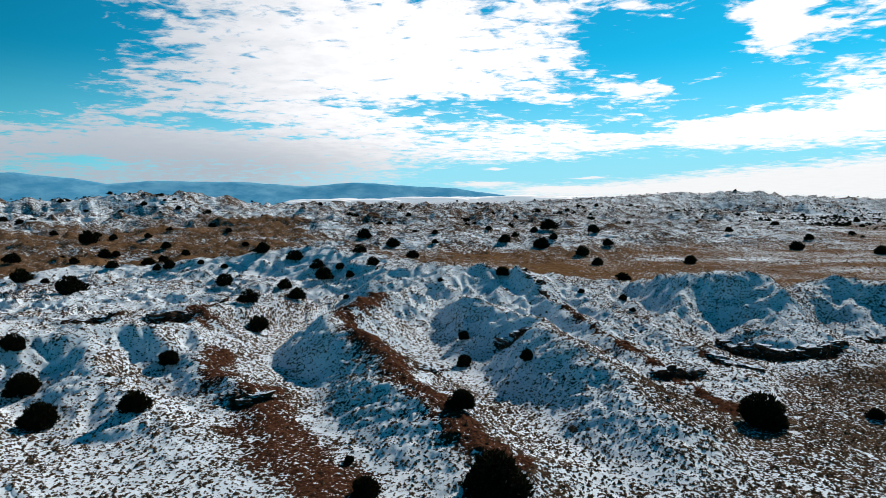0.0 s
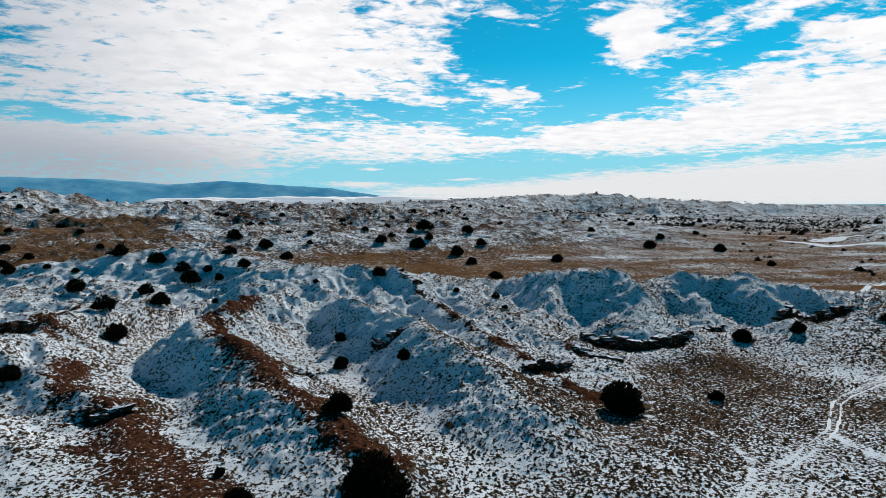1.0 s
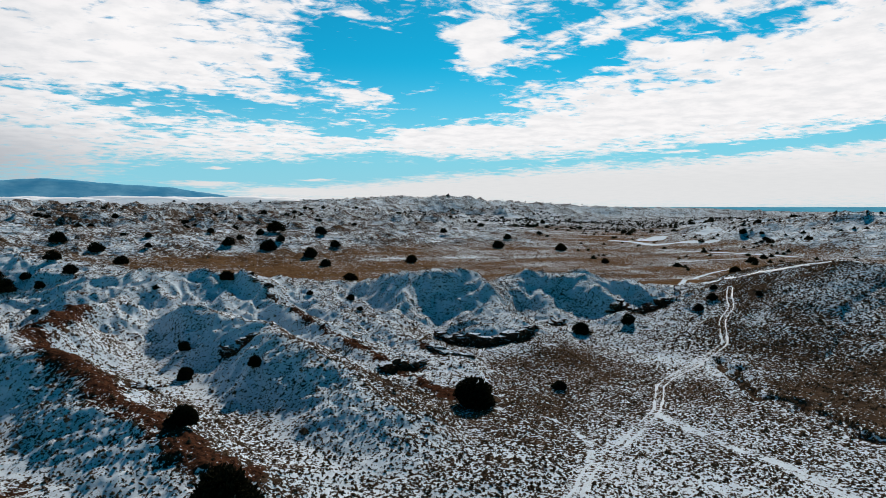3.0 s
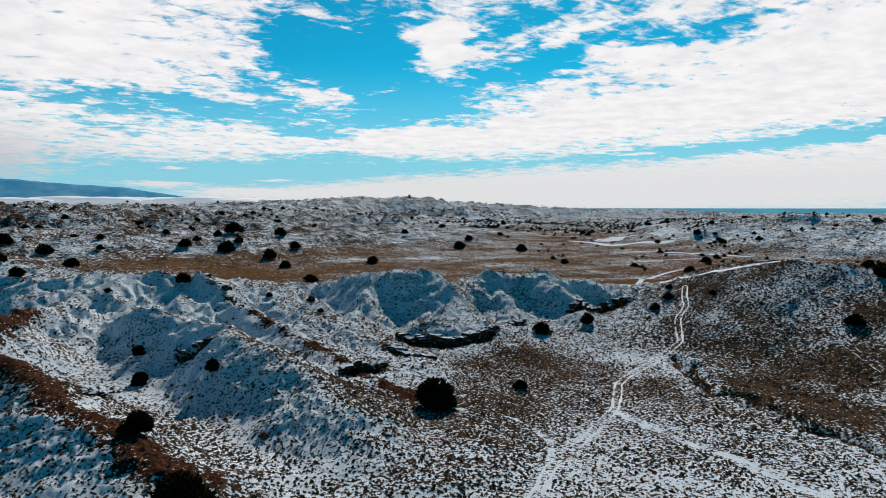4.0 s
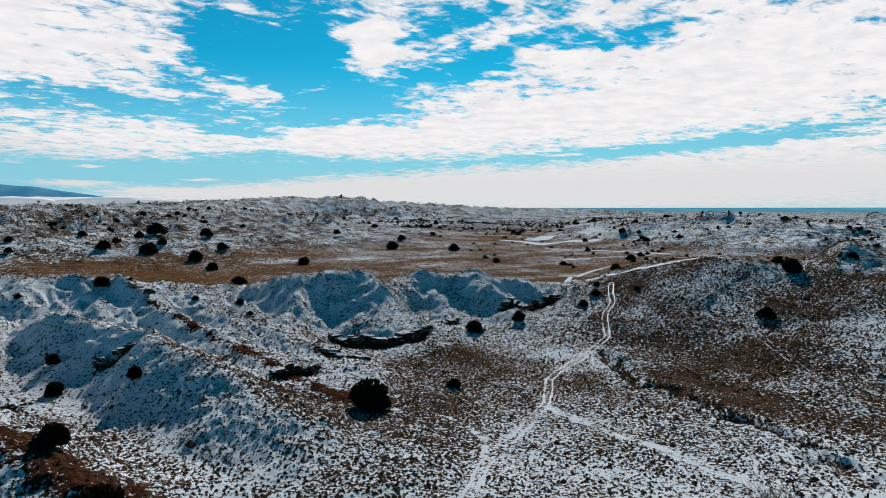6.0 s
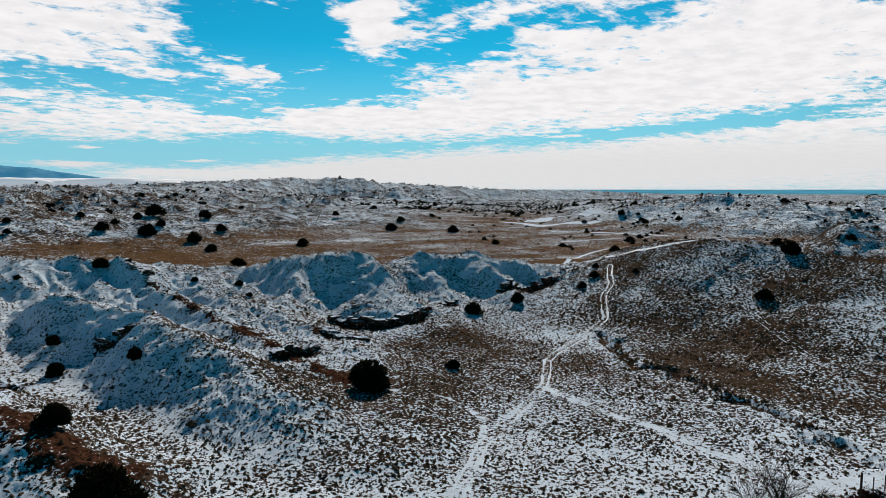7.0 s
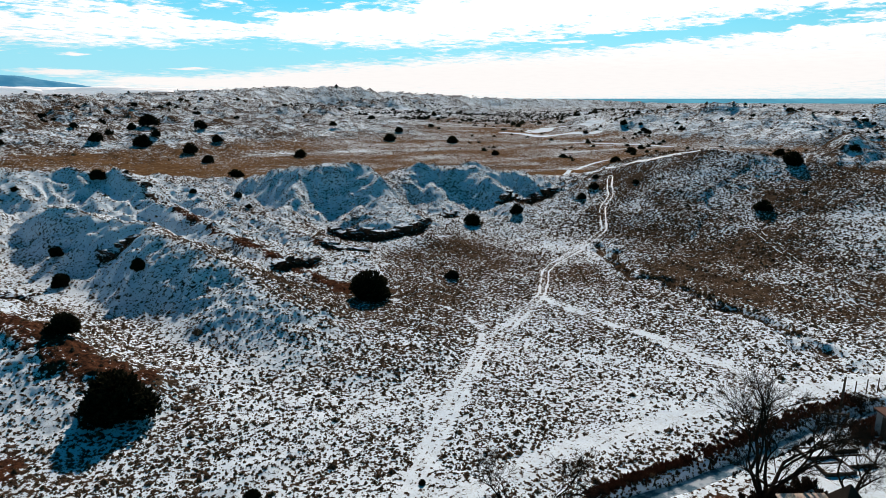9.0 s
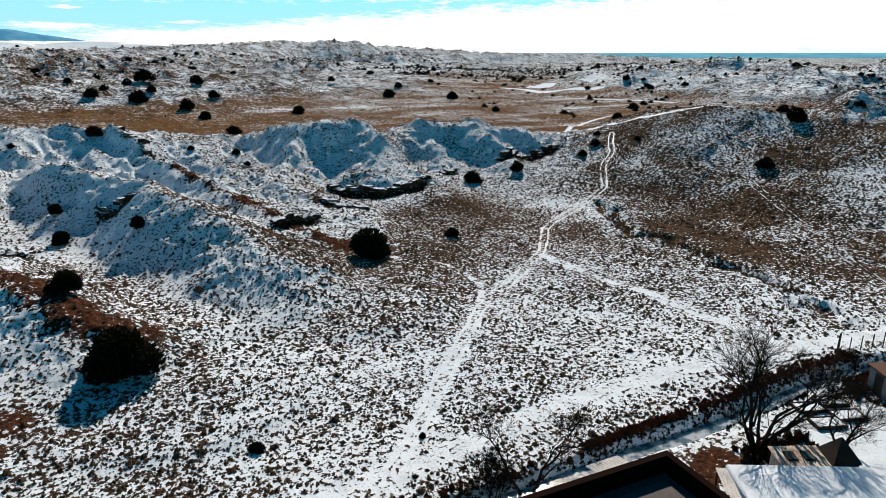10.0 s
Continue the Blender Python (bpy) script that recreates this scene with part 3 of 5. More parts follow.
        dirt = np.maximum(dirt, 1 - smooth(half * 0.3, half * 1.7, d + 1.3 * wob + 1.0 * rough))
    cover = cover - 0.48 * dirt
    # trodden snow
    worn, d_track = band(TRACK, 0.0, 0.01, x, y)
    two = np.maximum(1 - smooth(0.12, 0.34, np.abs(d_track + 0.2 * wob - 0.5)), 0.3 * (1 - smooth(0.3, 0.9, d_track)) * (r < 70))
    worn = np.where(r < 75, 0.95, 0.8) * two * np.clip(0.85 + 0.4 * wob, 0.5, 1)
    b, d_road = band(ROAD, 0.5, 1.1, x + 0.5 * wob, y + 0.3 * wob)
    worn = np.maximum(worn, b * 0.68 * np.clip(0.9 + 0.45 * rough, 0.5, 1.1))
    mark = 1 - smooth(0.06, 0.2, np.abs(d_road + 0.15 * wob - 0.62))
    worn = worn * (1 - 0.55 * mark)
    for pts, half, w in ((FIELD_STRIP, 0.8, 0.68), (FOOT_STRIP, 0.5, 0.62), (HILL_TRAIL, 0.25, 0.2)):
        b, _ = band(pts, half * 0.5, half * 1.4, x + 0.5 * wob, y + 0.4 * wob)
        worn = np.maximum(worn, b * w * np.clip(0.9 + 0.45 * rough, 0.5, 1.1))
    cover = cover + 0.1 * (1 - smooth(0.5, 3.0, d_road)) 
    for pts, half, w in ((PLAIN_ROAD, 1.0, 0.85), (PLAIN_LINES[0], 3.0, 0.85), (PLAIN_LINES[1], 2.4, 0.6), (CREEK, 4.5, 1.0), (CREST_ROAD, 0.6, 0.9)):
        b, _ = band(pts, half * 0.5, half, x + wob, y + wob)
        worn = np.maximum(worn, b * w)
    # bare yard by the cabin, swept snow on the drive
    yard = 1 - smooth(0.9, 2.1, np.hypot(x - 33.9, y - 19.0) + wob)
    dirt, cover = np.maximum(dirt, yard), cover - 0.5 * yard
    drive = 1 - smooth(3.5, 5.0, np.hypot((x - 45) / 1.6, y - 14) + wob)
    cover, worn = cover + 0.4 * drive, np.maximum(worn, 0.8 * drive)
    # a frozen pool on the plain
    pool = (1 - smooth(0.7, 1.0, np.hypot((x - 364) / 52, (y - 371) / 20) + 0.25 * wob))
    worn = np.maximum(worn, pool)
    # cut beds: the gully in the flat and the ditch by the houses
    _, d_cut = band(GULLY, 0, 1, x + 2.6 * wob, y + 1.6 * wob)
    d_cut = d_cut + 0.7 * rough + 1.3 * smooth(0.02, -0.35, DRIFT.fbm(x / 14.0 + 5, y / 14.0, 2))
    cut = 1 - smooth(0.2, 2.3, d_cut)
    z = z - 0.8 * cut
    dirt = np.maximum(dirt, 0.35 * (1 - smooth(0.3, 1.4, d_cut)))
    cover = cover - 0.4 * (1 - smooth(0.3, 1.4, d_cut)) + 0.16 * (1 - smooth(2, 7, d_cut))
    # broken lips: the slope drops away under each ledge
    for pts, drop in LEDGES:
        near = (np.abs(x - pts[0][0]) < 45) & (np.abs(y - pts[0][1]) < 45)
        if not near.any():
            continue
        d, side, _ = along([(*p, 0) for p in pts], x[near], y[near])
        (ax, ay), (bx, by) = pts[0], pts[-1]
        span = math.hypot(bx - ax, by - ay)
        k = ((x[near] - ax) * (bx - ax) + (y[near] - ay) * (by - ay)) / span
        ends = smooth(-1.5, 2.0, k) * smooth(-1.5, 2.0, span - k)
        below = np.where(side < 0, 1.0, 0.0) * ends
        z[near] -= below * drop * (1 - smooth(1.0, 4.5 + 2 * drop, d)) * smooth(0.0, 0.7, d)
        face = below * (1 - smooth(0.9 + 0.3 * drop, 1.8 + 0.4 * drop, d + 0.5 * rough[near]))
        dirt[near] = np.maximum(dirt[near], face)
        cover[near] -= 0.6 * face
    _, d_ditch = band(DITCH, 0, 1, x, y)
    z = z - 1.1 * (1 - smooth(0.45, 1.15, d_ditch))
    return z, np.clip(cover, 0, 1), np.clip(dirt, 0, 1), gold, np.clip(worn, 0, 1)


def build_ground():
    """One sheet to the horizon, finest where the ground lies near."""
    rows = [9.0]
    while rows[-1] < 4900:
        r = rows[-1]
        rows.append(r + (0.14 + 0.0030 * r if r < 260 else 0.0092 * r * min(3, (r / 260) ** 0.35)))
    front = np.arange(-74, 40, 0.155)
    rest = np.arange(40, 286, 3.0)
    bearings = np.radians(np.concatenate([front, rest]))
    R, B = np.meshgrid(np.array(rows), bearings, indexing="ij")
    x, y = -np.sin(B) * R, np.cos(B) * R
    z, cover, dirt, gold, worn = land(x, y)
    nr, nb = x.shape
    co = np.stack([x, y, z], -1).reshape(-1, 3)
    i = np.arange(nr - 1)[:, None] * nb + np.arange(nb)[None, :]
    j = np.arange(nr - 1)[:, None] * nb + (np.arange(nb)[None, :] + 1) % nb
    faces = np.stack([i, i + nb, j + nb, j], -1).reshape(-1, 4)
    hub = len(co)
    co = np.vstack([co, [[0, 0, 0]]])
    me = bpy.data.meshes.new("ground")
    k = np.arange(nb)
    tris = np.stack([np.full(nb, hub), k, (k + 1) % nb], -1)
    me.vertices.add(len(co))
    me.vertices.foreach_set("co", co.ravel())
    me.loops.add(faces.size + tris.size)
    me.loops.foreach_set("vertex_index", np.concatenate([faces.ravel()[::1], tris.ravel()]).astype(np.int32))
    me.polygons.add(len(faces) + len(tris))
    start = np.concatenate([np.arange(len(faces)) * 4, len(faces) * 4 + np.arange(len(tris)) * 3])
    me.polygons.foreach_set("loop_start", start.astype(np.int32))
    me.polygons.foreach_set("use_smooth", np.ones(len(start), bool))
    me.update()
    me.validate()
    for name, values in (("cover", cover), ("dirt", dirt), ("gold", gold), ("worn", worn), ("coarse", smooth(110, 330, R))):
        layer = me.attributes.new(name, "FLOAT", "POINT")
        layer.data.foreach_set("value", np.append(values.ravel(), 0.7).astype(np.float32))
    me.materials.append(GROUND)
    return tagged(new("ground", me), "brown high desert ground under thin broken snow", "ground", kind="structure")


ground = build_ground()


def level(x, y):
    return float(land(np.array([float(x)]), np.array([float(y)]))[0][0])


def mesh_of(name, verts, faces, mat, flat=True):
    me = bpy.data.meshes.new(name)
    me.from_pydata([tuple(v) for v in verts], [], [tuple(f) for f in faces])
    me.materials.append(mat)
    if not flat:
        me.polygons.foreach_set("use_smooth", np.ones(len(me.polygons), bool))
    me.update()
    return me


def part(name, me, parent, label=""):
    ob = new(name, me)
    ob.parent = parent
    return tagged(ob, label)


def limb(points, sides=6):
    """Verts and faces of a tapered tube through (x, y, z, radius)."""
    verts, faces = [], []
    pts = [Vector(p[:3]) for p in points]
    for i, p in enumerate(pts):
        way = (pts[min(i + 1, len(pts) - 1)] - pts[max(i - 1, 0)]).normalized()
        a = way.orthogonal().normalized()
        b = way.cross(a)
        for k in range(sides):
            t = 2 * math.pi * k / sides
            verts.append(p + (a * math.cos(t) + b * math.sin(t)) * points[i][3])
    for i in range(len(pts) - 1):
        for k in range(sides):
            q = (k + 1) % sides
            faces.append((i * sides + k, i * sides + q, (i + 1) * sides + q, (i + 1) * sides + k))
    faces.append(tuple(range(sides))[::-1])
    faces.append(tuple(range((len(pts) - 1) * sides, len(pts) * sides)))
    return verts, faces


def joined(pieces):
    verts, faces = [], []
    for v, f in pieces:
        n = len(verts)
        verts += list(v)
        faces += [tuple(i + n for i in q) for q in f]
    return verts, faces


# ---- junipers ----
def juniper_crown(rng, clumps, sprig):
    """Sprigs in an uneven round crown one unit wide, open below and ragged outside."""
    lobes = [(rng.uniform(-0.05, 0.05), rng.uniform(-0.05, 0.05), 0.34, 0.30)]
    for k in range(10):
        t, out = k * 0.628 + rng.uniform(-0.3, 0.3), rng.uniform(0.16, 0.34)
        lobes.append((out * math.cos(t), out * math.sin(t), rng.uniform(0.10, 0.52 - 0.8 * out), rng.uniform(0.11, 0.21)))
    verts, faces = [], []
    for _ in range(clumps):
        lx, ly, lz, lr = lobes[max(0, rng.randint(-4, 10))]
        d = Vector((rng.gauss(0, 1), rng.gauss(0, 1), rng.gauss(0, 0.9))).normalized()
        p = Vector((lx, ly, lz)) + d * lr * rng.uniform(0.3, 1.2) ** 0.6
        p.z = max(p.z, 0.02 + 0.05 * rng.random())
        up = (d + Vector((0, 0, 0.7))).normalized()
        for _k in range(4):
            a = (up + Vector((rng.gauss(0, 0.55), rng.gauss(0, 0.55), rng.gauss(0, 0.45)))).normalized()
            side = a.orthogonal().normalized()
            side.rotate(Matrix.Rotation(rng.uniform(0, 6.28), 3, a))
            s = sprig * rng.uniform(0.6, 1.4)
            n = len(verts)
            verts += [p - side * s * 0.42, p + side * s * 0.42, p + a * s * 1.25]
            faces.append((n, n + 1, n + 2))
    return verts, faces


def juniper_trunk(rng):
    pieces = [limb([(0, 0, -0.06, 0.05), (0.01, 0, 0.1, 0.04), (0.02, 0.01, 0.3, 0.02)])]
    for k in range(5):
        t = k * 1.26 + rng.uniform(-0.3, 0.3)
        c, s = math.cos(t), math.sin(t)
        pieces.append(limb([(0, 0, 0.04, 0.03), (c * 0.14, s * 0.14, 0.16, 0.02), (c * 0.28, s * 0.28, 0.36, 0.008)], 5))
    return joined(pieces)


def juniper(rng, clumps, sprig):
    ob = new("juniper")
    part("trunk", mesh_of("juniper_trunk", *juniper_trunk(rng), BARK), ob)
    part("crown", mesh_of("juniper_crown", *juniper_crown(rng, clumps, sprig), JUNIPER), ob)
    return tagged(ob, "dark evergreen juniper bush standing in thin snow", "juniper", "junipers")


rng = random.Random(5)
JUNIPERS = [juniper(rng, 2600, 0.052) for _ in range(3)] + [juniper(rng, 800, 0.08) for _ in range(3)]
FAR_JUNIPERS = [juniper(rng, 150, 0.17) for _ in range(3)]
used = set()


def plant(kinds, x, y, wide, tall, turn):
    """A juniper of that width on the ground; the first of each kind is the pattern itself."""
    ob = kinds[int(turn * 7.3) % len(kinds)]
    m = pose(x, y, level(x, y) - 0.05, 0, 0, turn) @ Matrix.Diagonal((wide, wide, wide * tall * 0.86, 1))
    if ob.name not in used:
        used.add(ob.name)
        ob.matrix_basis = m
        return ob
    scale = ob.scale.copy()
    ob.scale = (1, 1, 1)
    made = copy_thing(ob, m)
    ob.scale = scale
    return made


ON_SPURS = [
    (-54.9, 80.7, 3.4), (-50.3, 75.1, 4.5), (-42.8, 66.2, 4.5), (-36.8, 84.8, 3.5), (-33.0, 66.5, 3.5), (3.0, 95.6, 2.9), (3.3, 103.9, 2.4), (1.6, 64.0, 3.1),
    (11.2, 85.3, 2.3), (35.1, 69.2, 6.1), (-6.5, 51.6, 2.9), (49.9, 72.8, 2.3), (-8.8, 57.1, 1.2), (49.9, 72.8, 1.6), (4.4, 51.0, 5.8), (10.0, 37.1, 1.2),
    (19.9, 32.4, 0.6),
]
ON_RIDGE = [
    (-83.7, 142.9, 7.3), (-31.4, 107.5, 4.2), (-51.5, 149.8, 4.8), (-37.1, 148.6, 3.7), (-34.1, 111.3, 3.6), (-30.7, 133.7, 4.2), (-41.6, 180.0, 5.5), (-33.0, 167.8, 3.9),
    (-29.2, 156.1, 4.8), (-25.9, 159.9, 2.8), (-22.4, 153.6, 2.5), (-16.9, 154.3, 3.3), (-22.1, 169.8, 3.7), (-52.5, 186.3, 4.8), (-61.9, 180.9, 2.3), (-70.7, 186.2, 2.5),
]
BELOW_RIDGE = [
    (-21.1, 138.0, 1.7), (-0.6, 136.0, 1.6), (-80.3, 187.1, 4.0), (-112.6, 180.1, 2.6), (12.7, 135.9, 3.4), (28.1, 129.8, 1.6), (38.1, 135.1, 2.0), (36.2, 121.5, 1.5),
    (73.5, 99.9, 3.8), (83.3, 98.2, 3.2), (99.8, 96.4, 2.3), (104.4, 97.5, 2.3), (112.2, 104.3, 1.9), (110.7, 62.7, 3.2), (125.6, 110.4, 3.0), (130.9, 69.1, 4.5),
    (109.5, 90.4, 1.5),
]
ON_PLAIN = [
    (-120.6, 182.1, 6.6), (-24.3, 315.1, 7.8), (-12.5, 260.9, 6.0), (-41.1, 335.5, 8.3), (-160.9, 237.9, 6.6), (-164.2, 295.5, 9.0), (-175.3, 324.7, 4.6), (-162.2, 314.7, 4.4),
    (-137.6, 259.5, 5.7), (-100.1, 192.8, 4.2), (-108.1, 233.8, 5.4), (-84.6, 188.6, 2.9), (-120.7, 279.0, 4.8), (-103.0, 255.5, 3.9), (-218.2, 358.9, 4.4), (-149.0, 323.3, 4.4),
    (-116.9, 350.0, 3.9), (-161.0, 377.1, 4.3), (-136.0, 235.1, 3.9), (-135.2, 263.9, 3.7), (-91.3, 296.2, 3.8),
]
BEYOND_PLAIN = [
    (60.1, 212.7, 5.1), (101.2, 261.1, 5.5), (60.9, 252.0, 5.1), (62.3, 284.2, 6.7), (83.0, 322.5, 5.9), (47.5, 308.4, 8.8), (53.9, 378.2, 5.4), (59.7, 344.9, 5.5),
    (63.3, 384.8, 11.7), (87.0, 369.9, 8.0), (31.1, 322.5, 6.9), (-4.3, 354.0, 4.4), (-3.9, 318.0, 3.4), (26.8, 374.0, 4.6), (175.7, 393.0, 5.3), (178.5, 321.8, 7.8),
    (206.5, 360.6, 5.9), (208.9, 304.2, 6.5), (182.5, 231.1, 3.9), (211.8, 308.2, 5.9), (238.1, 131.0, 4.8), (226.2, 99.9, 3.5),
]
for rows in (ON_SPURS, ON_RIDGE, BELOW_RIDGE, ON_PLAIN, BEYOND_PLAIN):
    for x, y, wide in rows:
        near = math.hypot(x, y) < 105
        plant(JUNIPERS[:3] if near else JUNIPERS[3:], x, y, wide, rng.uniform(0.85, 1.1), rng.uniform(0, 360))


# the scatter of junipers over the far country
spots = np.random.RandomState(8)
count = 0
while count < 230:
    b, r = spots.uniform(-70, 36), spots.uniform(260, 1150) if spots.rand() < 0.5 else spots.uniform(420, 800)
    x, y = -math.sin(radians(b)) * r, math.cos(radians(b)) * r
    clump = float(DRIFT.fbm(np.array([x / 110.0]), np.array([y / 110.0]), 2)[0])
    on_gold = 210 < r < 480 and -46 < b < -8
    if -19.8 < b < -17.2:
        continue
    if clump < -0.05 + 0.25 * spots.rand() or (on_gold and spots.rand() < 0.93):
        continue
    plant(FAR_JUNIPERS, x, y, spots.uniform(2.6, 5.6), spots.uniform(0.8, 1.1), spots.uniform(0, 360))
    count += 1

# ---- low scrub ----
def tuft_shape(rng, spikes, ring=7):
    """A low ragged clump one unit wide, with a few twigs standing out of it."""
    t = np.arange(ring) * 2 * np.pi / ring + rng.uniform(-0.3, 0.3, ring)
    rad = rng.uniform(0.32, 0.56, ring)
    rim = np.stack([np.cos(t) * rad, np.sin(t) * rad, rng.uniform(-0.06, 0.10, ring)], -1)
    top = np.array([rng.uniform(-0.12, 0.12), rng.uniform(-0.12, 0.12), rng.uniform(0.34, 0.5)])
    verts = []
    for k in range(ring):
        verts += [rim[k], rim[(k + 1) % ring], top + rng.uniform(-0.07, 0.07, 3)]
    for _ in range(spikes):
        a, e = rng.uniform(0, 2 * np.pi), rng.uniform(0.35, 1.4)
        d = np.array([np.cos(a) * np.cos(e), np.sin(a) * np.cos(e), np.sin(e)])
        side = np.cross(d, rng.normal(size=3))
        side /= np.linalg.norm(side)
        foot = d * 0.12
        verts += [foot - side * 0.10, foot + side * 0.10, foot + d * rng.uniform(0.35, 0.55)]
    return np.array(verts)


def scrub(name, label, count, r0, r1, sizes, seed, mat, keep, spikes=5, ring=7, bearings=(-73, 39)):
    """One sheet of tufts over a stretch of ground between two distances, where keep() lets them grow."""
    rng = np.random.RandomState(seed)
    shapes = [tuft_shape(rng, spikes, ring) for _ in range(8)]
    b = np.radians(rng.uniform(*bearings, count))
    r = np.sqrt(rng.uniform(r0 * r0, r1 * r1, count))
    x, y = -np.sin(b) * r, np.cos(b) * r
    z, cover, dirt, gold, worn = land(x, y)
    ok = keep(x, y, z, cover, dirt, gold, worn, rng)
    x, y, z = x[ok], y[ok], z[ok]
    n = len(x)
    size = sizes[0] * np.exp(rng.normal(0, sizes[1], n))
    turn = rng.uniform(0, 2 * np.pi, n)
    kind = rng.randint(0, len(shapes), n)
    blocks = []
    for k, shape in enumerate(shapes):
        w = np.where(kind == k)[0]
        c, s = np.cos(turn[w])[:, None], np.sin(turn[w])[:, None]
        px = (shape[:, 0] * c - shape[:, 1] * s) * size[w, None] + x[w, None]
        py = (shape[:, 0] * s + shape[:, 1] * c) * size[w, None] + y[w, None]
        pz = shape[:, 2] * size[w, None] + z[w, None]
        blocks.append(np.stack([px, py, pz], -1).reshape(-1, 3))
    co = np.concatenate(blocks)
    me = bpy.data.meshes.new(name)
    me.vertices.add(len(co))
    me.vertices.foreach_set("co", co.ravel())
    me.loops.add(len(co))
    me.loops.foreach_set("vertex_index", np.arange(len(co), dtype=np.int32))
    me.polygons.add(len(co) // 3)
    me.polygons.foreach_set("loop_start", np.arange(0, len(co), 3, dtype=np.int32))
    me.update()
    me.materials.append(mat)
    return tagged(new(name, me), label, "scrub", kind="stuff")


def sparse(x, y, z, cover, dirt, gold, worn, rng):
    steep = np.clip((ground_z(x, y) - 1.5) / 4.0, 0, 1)
    patch = (0.74 + 0.5 * DRIFT.fbm(x / 9.0, y / 9.0, 2)) * (1 - 0.62 * steep * smooth(80, 100, np.hypot(x, y)))
    d_road = along([(*p, 0) for p in ROAD], x, y)[0]
    d_track = along([(*p, 0) for p in TRACK], x, y)[0]
    d_strip = along([(*p, 0) for p in FIELD_STRIP], x, y)[0]
    return (worn < 0.4) & (d_track > 0.95) & (d_strip > 0.5 + 0.6 * rng.rand(len(x))) & (rng.rand(len(x)) < np.clip(patch * (1 - 0.85 * dirt) * (1 - 0.2 * smooth(-10, 4, np.degrees(np.arctan2(-x, y)))), 0.12, 1)) & (d_road > 0.55 + 0.9 * rng.rand(len(x))) & ~((y < 23.8 - 0.1 * (x - 25)) & (x > 19))


def thin(x, y, z, cover, dirt, gold, worn, rng):
    return (worn < 0.2) & (rng.rand(len(x)) < np.clip(0.8 - 0.75 * gold + 0.5 * DRIFT.fbm(x / 25.0, y / 25.0, 2), 0.02, 1))


scrub("sagebrush", "brown sagebrush tufts poking through thin snow", 50000, 17, 84, (0.22, 0.38), 1, SAGE, sparse)
scrub("low_sage", "small brown sage tufts in the snow beside the ditch road", 15000, 22, 50, (0.135, 0.35), 21, SAGE, sparse, 5, 6, (-66, 8))


def wooded(x, y, z, cover, dirt, gold, worn, rng):
    r, b = np.hypot(x, y), np.degrees(np.arctan2(-x, y))
    thick = 0.14 + 0.6 * smooth(-18, -26, b) * smooth(560, 700, r) * (1 - smooth(1000, 1200, r)) + 0.3 * DRIFT.fbm(x / 120.0, y / 120.0, 3)
    return (rng.rand(len(x)) < np.clip(thick - 0.3 * gold, 0, 1)) & (r > 500)


scrub("far_woodland", "scattered dark junipers on the distant hills", 64000, 480, 1750, (2.3, 0.4), 6, JUNIPER, wooded, 2, 5)
def right_country(x, y, z, cover, dirt, gold, worn, rng):
    return (worn < 0.2) & (rng.rand(len(x)) < np.clip(0.30 - 0.2 * gold + 0.5 * DRIFT.fbm(x / 45.0, y / 45.0, 2), 0.02, 1))


scrub("far_junipers", "scattered dark junipers over the broken country behind the hill", 1500, 265, 620, (2.8, 0.18), 33, JUNIPER, right_country, 9, 8, (-72, -36))
scrub("far_scrub", "dark scrub dots over the snowy ridge and plain", 26000, 165, 430, (0.65, 0.35), 4, SAGE, thin, 2, 5)
def hillside_only(x, y, z, cover, dirt, gold, worn, rng):
    return (z > 1.0) & (worn < 0.2) & (rng.rand(len(x)) < 0.75 + 0.4 * DRIFT.fbm(x / 12.0, y / 12.0, 2))


scrub("hill_scrub", "dark low scrub dotted over the snowy hillside", 15000, 105, 170, (0.36, 0.35), 12, SAGE, hillside_only, 2, 5, (-73, -44))
scrub("dry_grass", "dry brown grass clumps on the snowy flat", 44000, 84, 165, (0.33, 0.33), 2, SAGE, sparse, 2, 5)

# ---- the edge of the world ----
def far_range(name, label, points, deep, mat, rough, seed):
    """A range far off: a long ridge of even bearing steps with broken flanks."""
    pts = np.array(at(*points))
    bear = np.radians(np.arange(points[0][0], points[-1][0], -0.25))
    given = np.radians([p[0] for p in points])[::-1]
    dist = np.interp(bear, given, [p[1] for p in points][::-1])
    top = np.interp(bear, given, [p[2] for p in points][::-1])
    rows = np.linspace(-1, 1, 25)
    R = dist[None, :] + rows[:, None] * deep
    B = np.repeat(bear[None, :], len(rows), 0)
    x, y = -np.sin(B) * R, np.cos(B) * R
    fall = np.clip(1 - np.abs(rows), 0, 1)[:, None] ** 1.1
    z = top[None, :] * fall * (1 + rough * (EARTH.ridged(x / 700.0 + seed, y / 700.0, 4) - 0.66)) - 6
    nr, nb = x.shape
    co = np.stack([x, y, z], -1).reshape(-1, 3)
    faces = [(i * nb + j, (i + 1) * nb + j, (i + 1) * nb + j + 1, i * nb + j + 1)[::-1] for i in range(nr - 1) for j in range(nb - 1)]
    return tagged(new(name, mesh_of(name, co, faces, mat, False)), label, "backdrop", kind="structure")


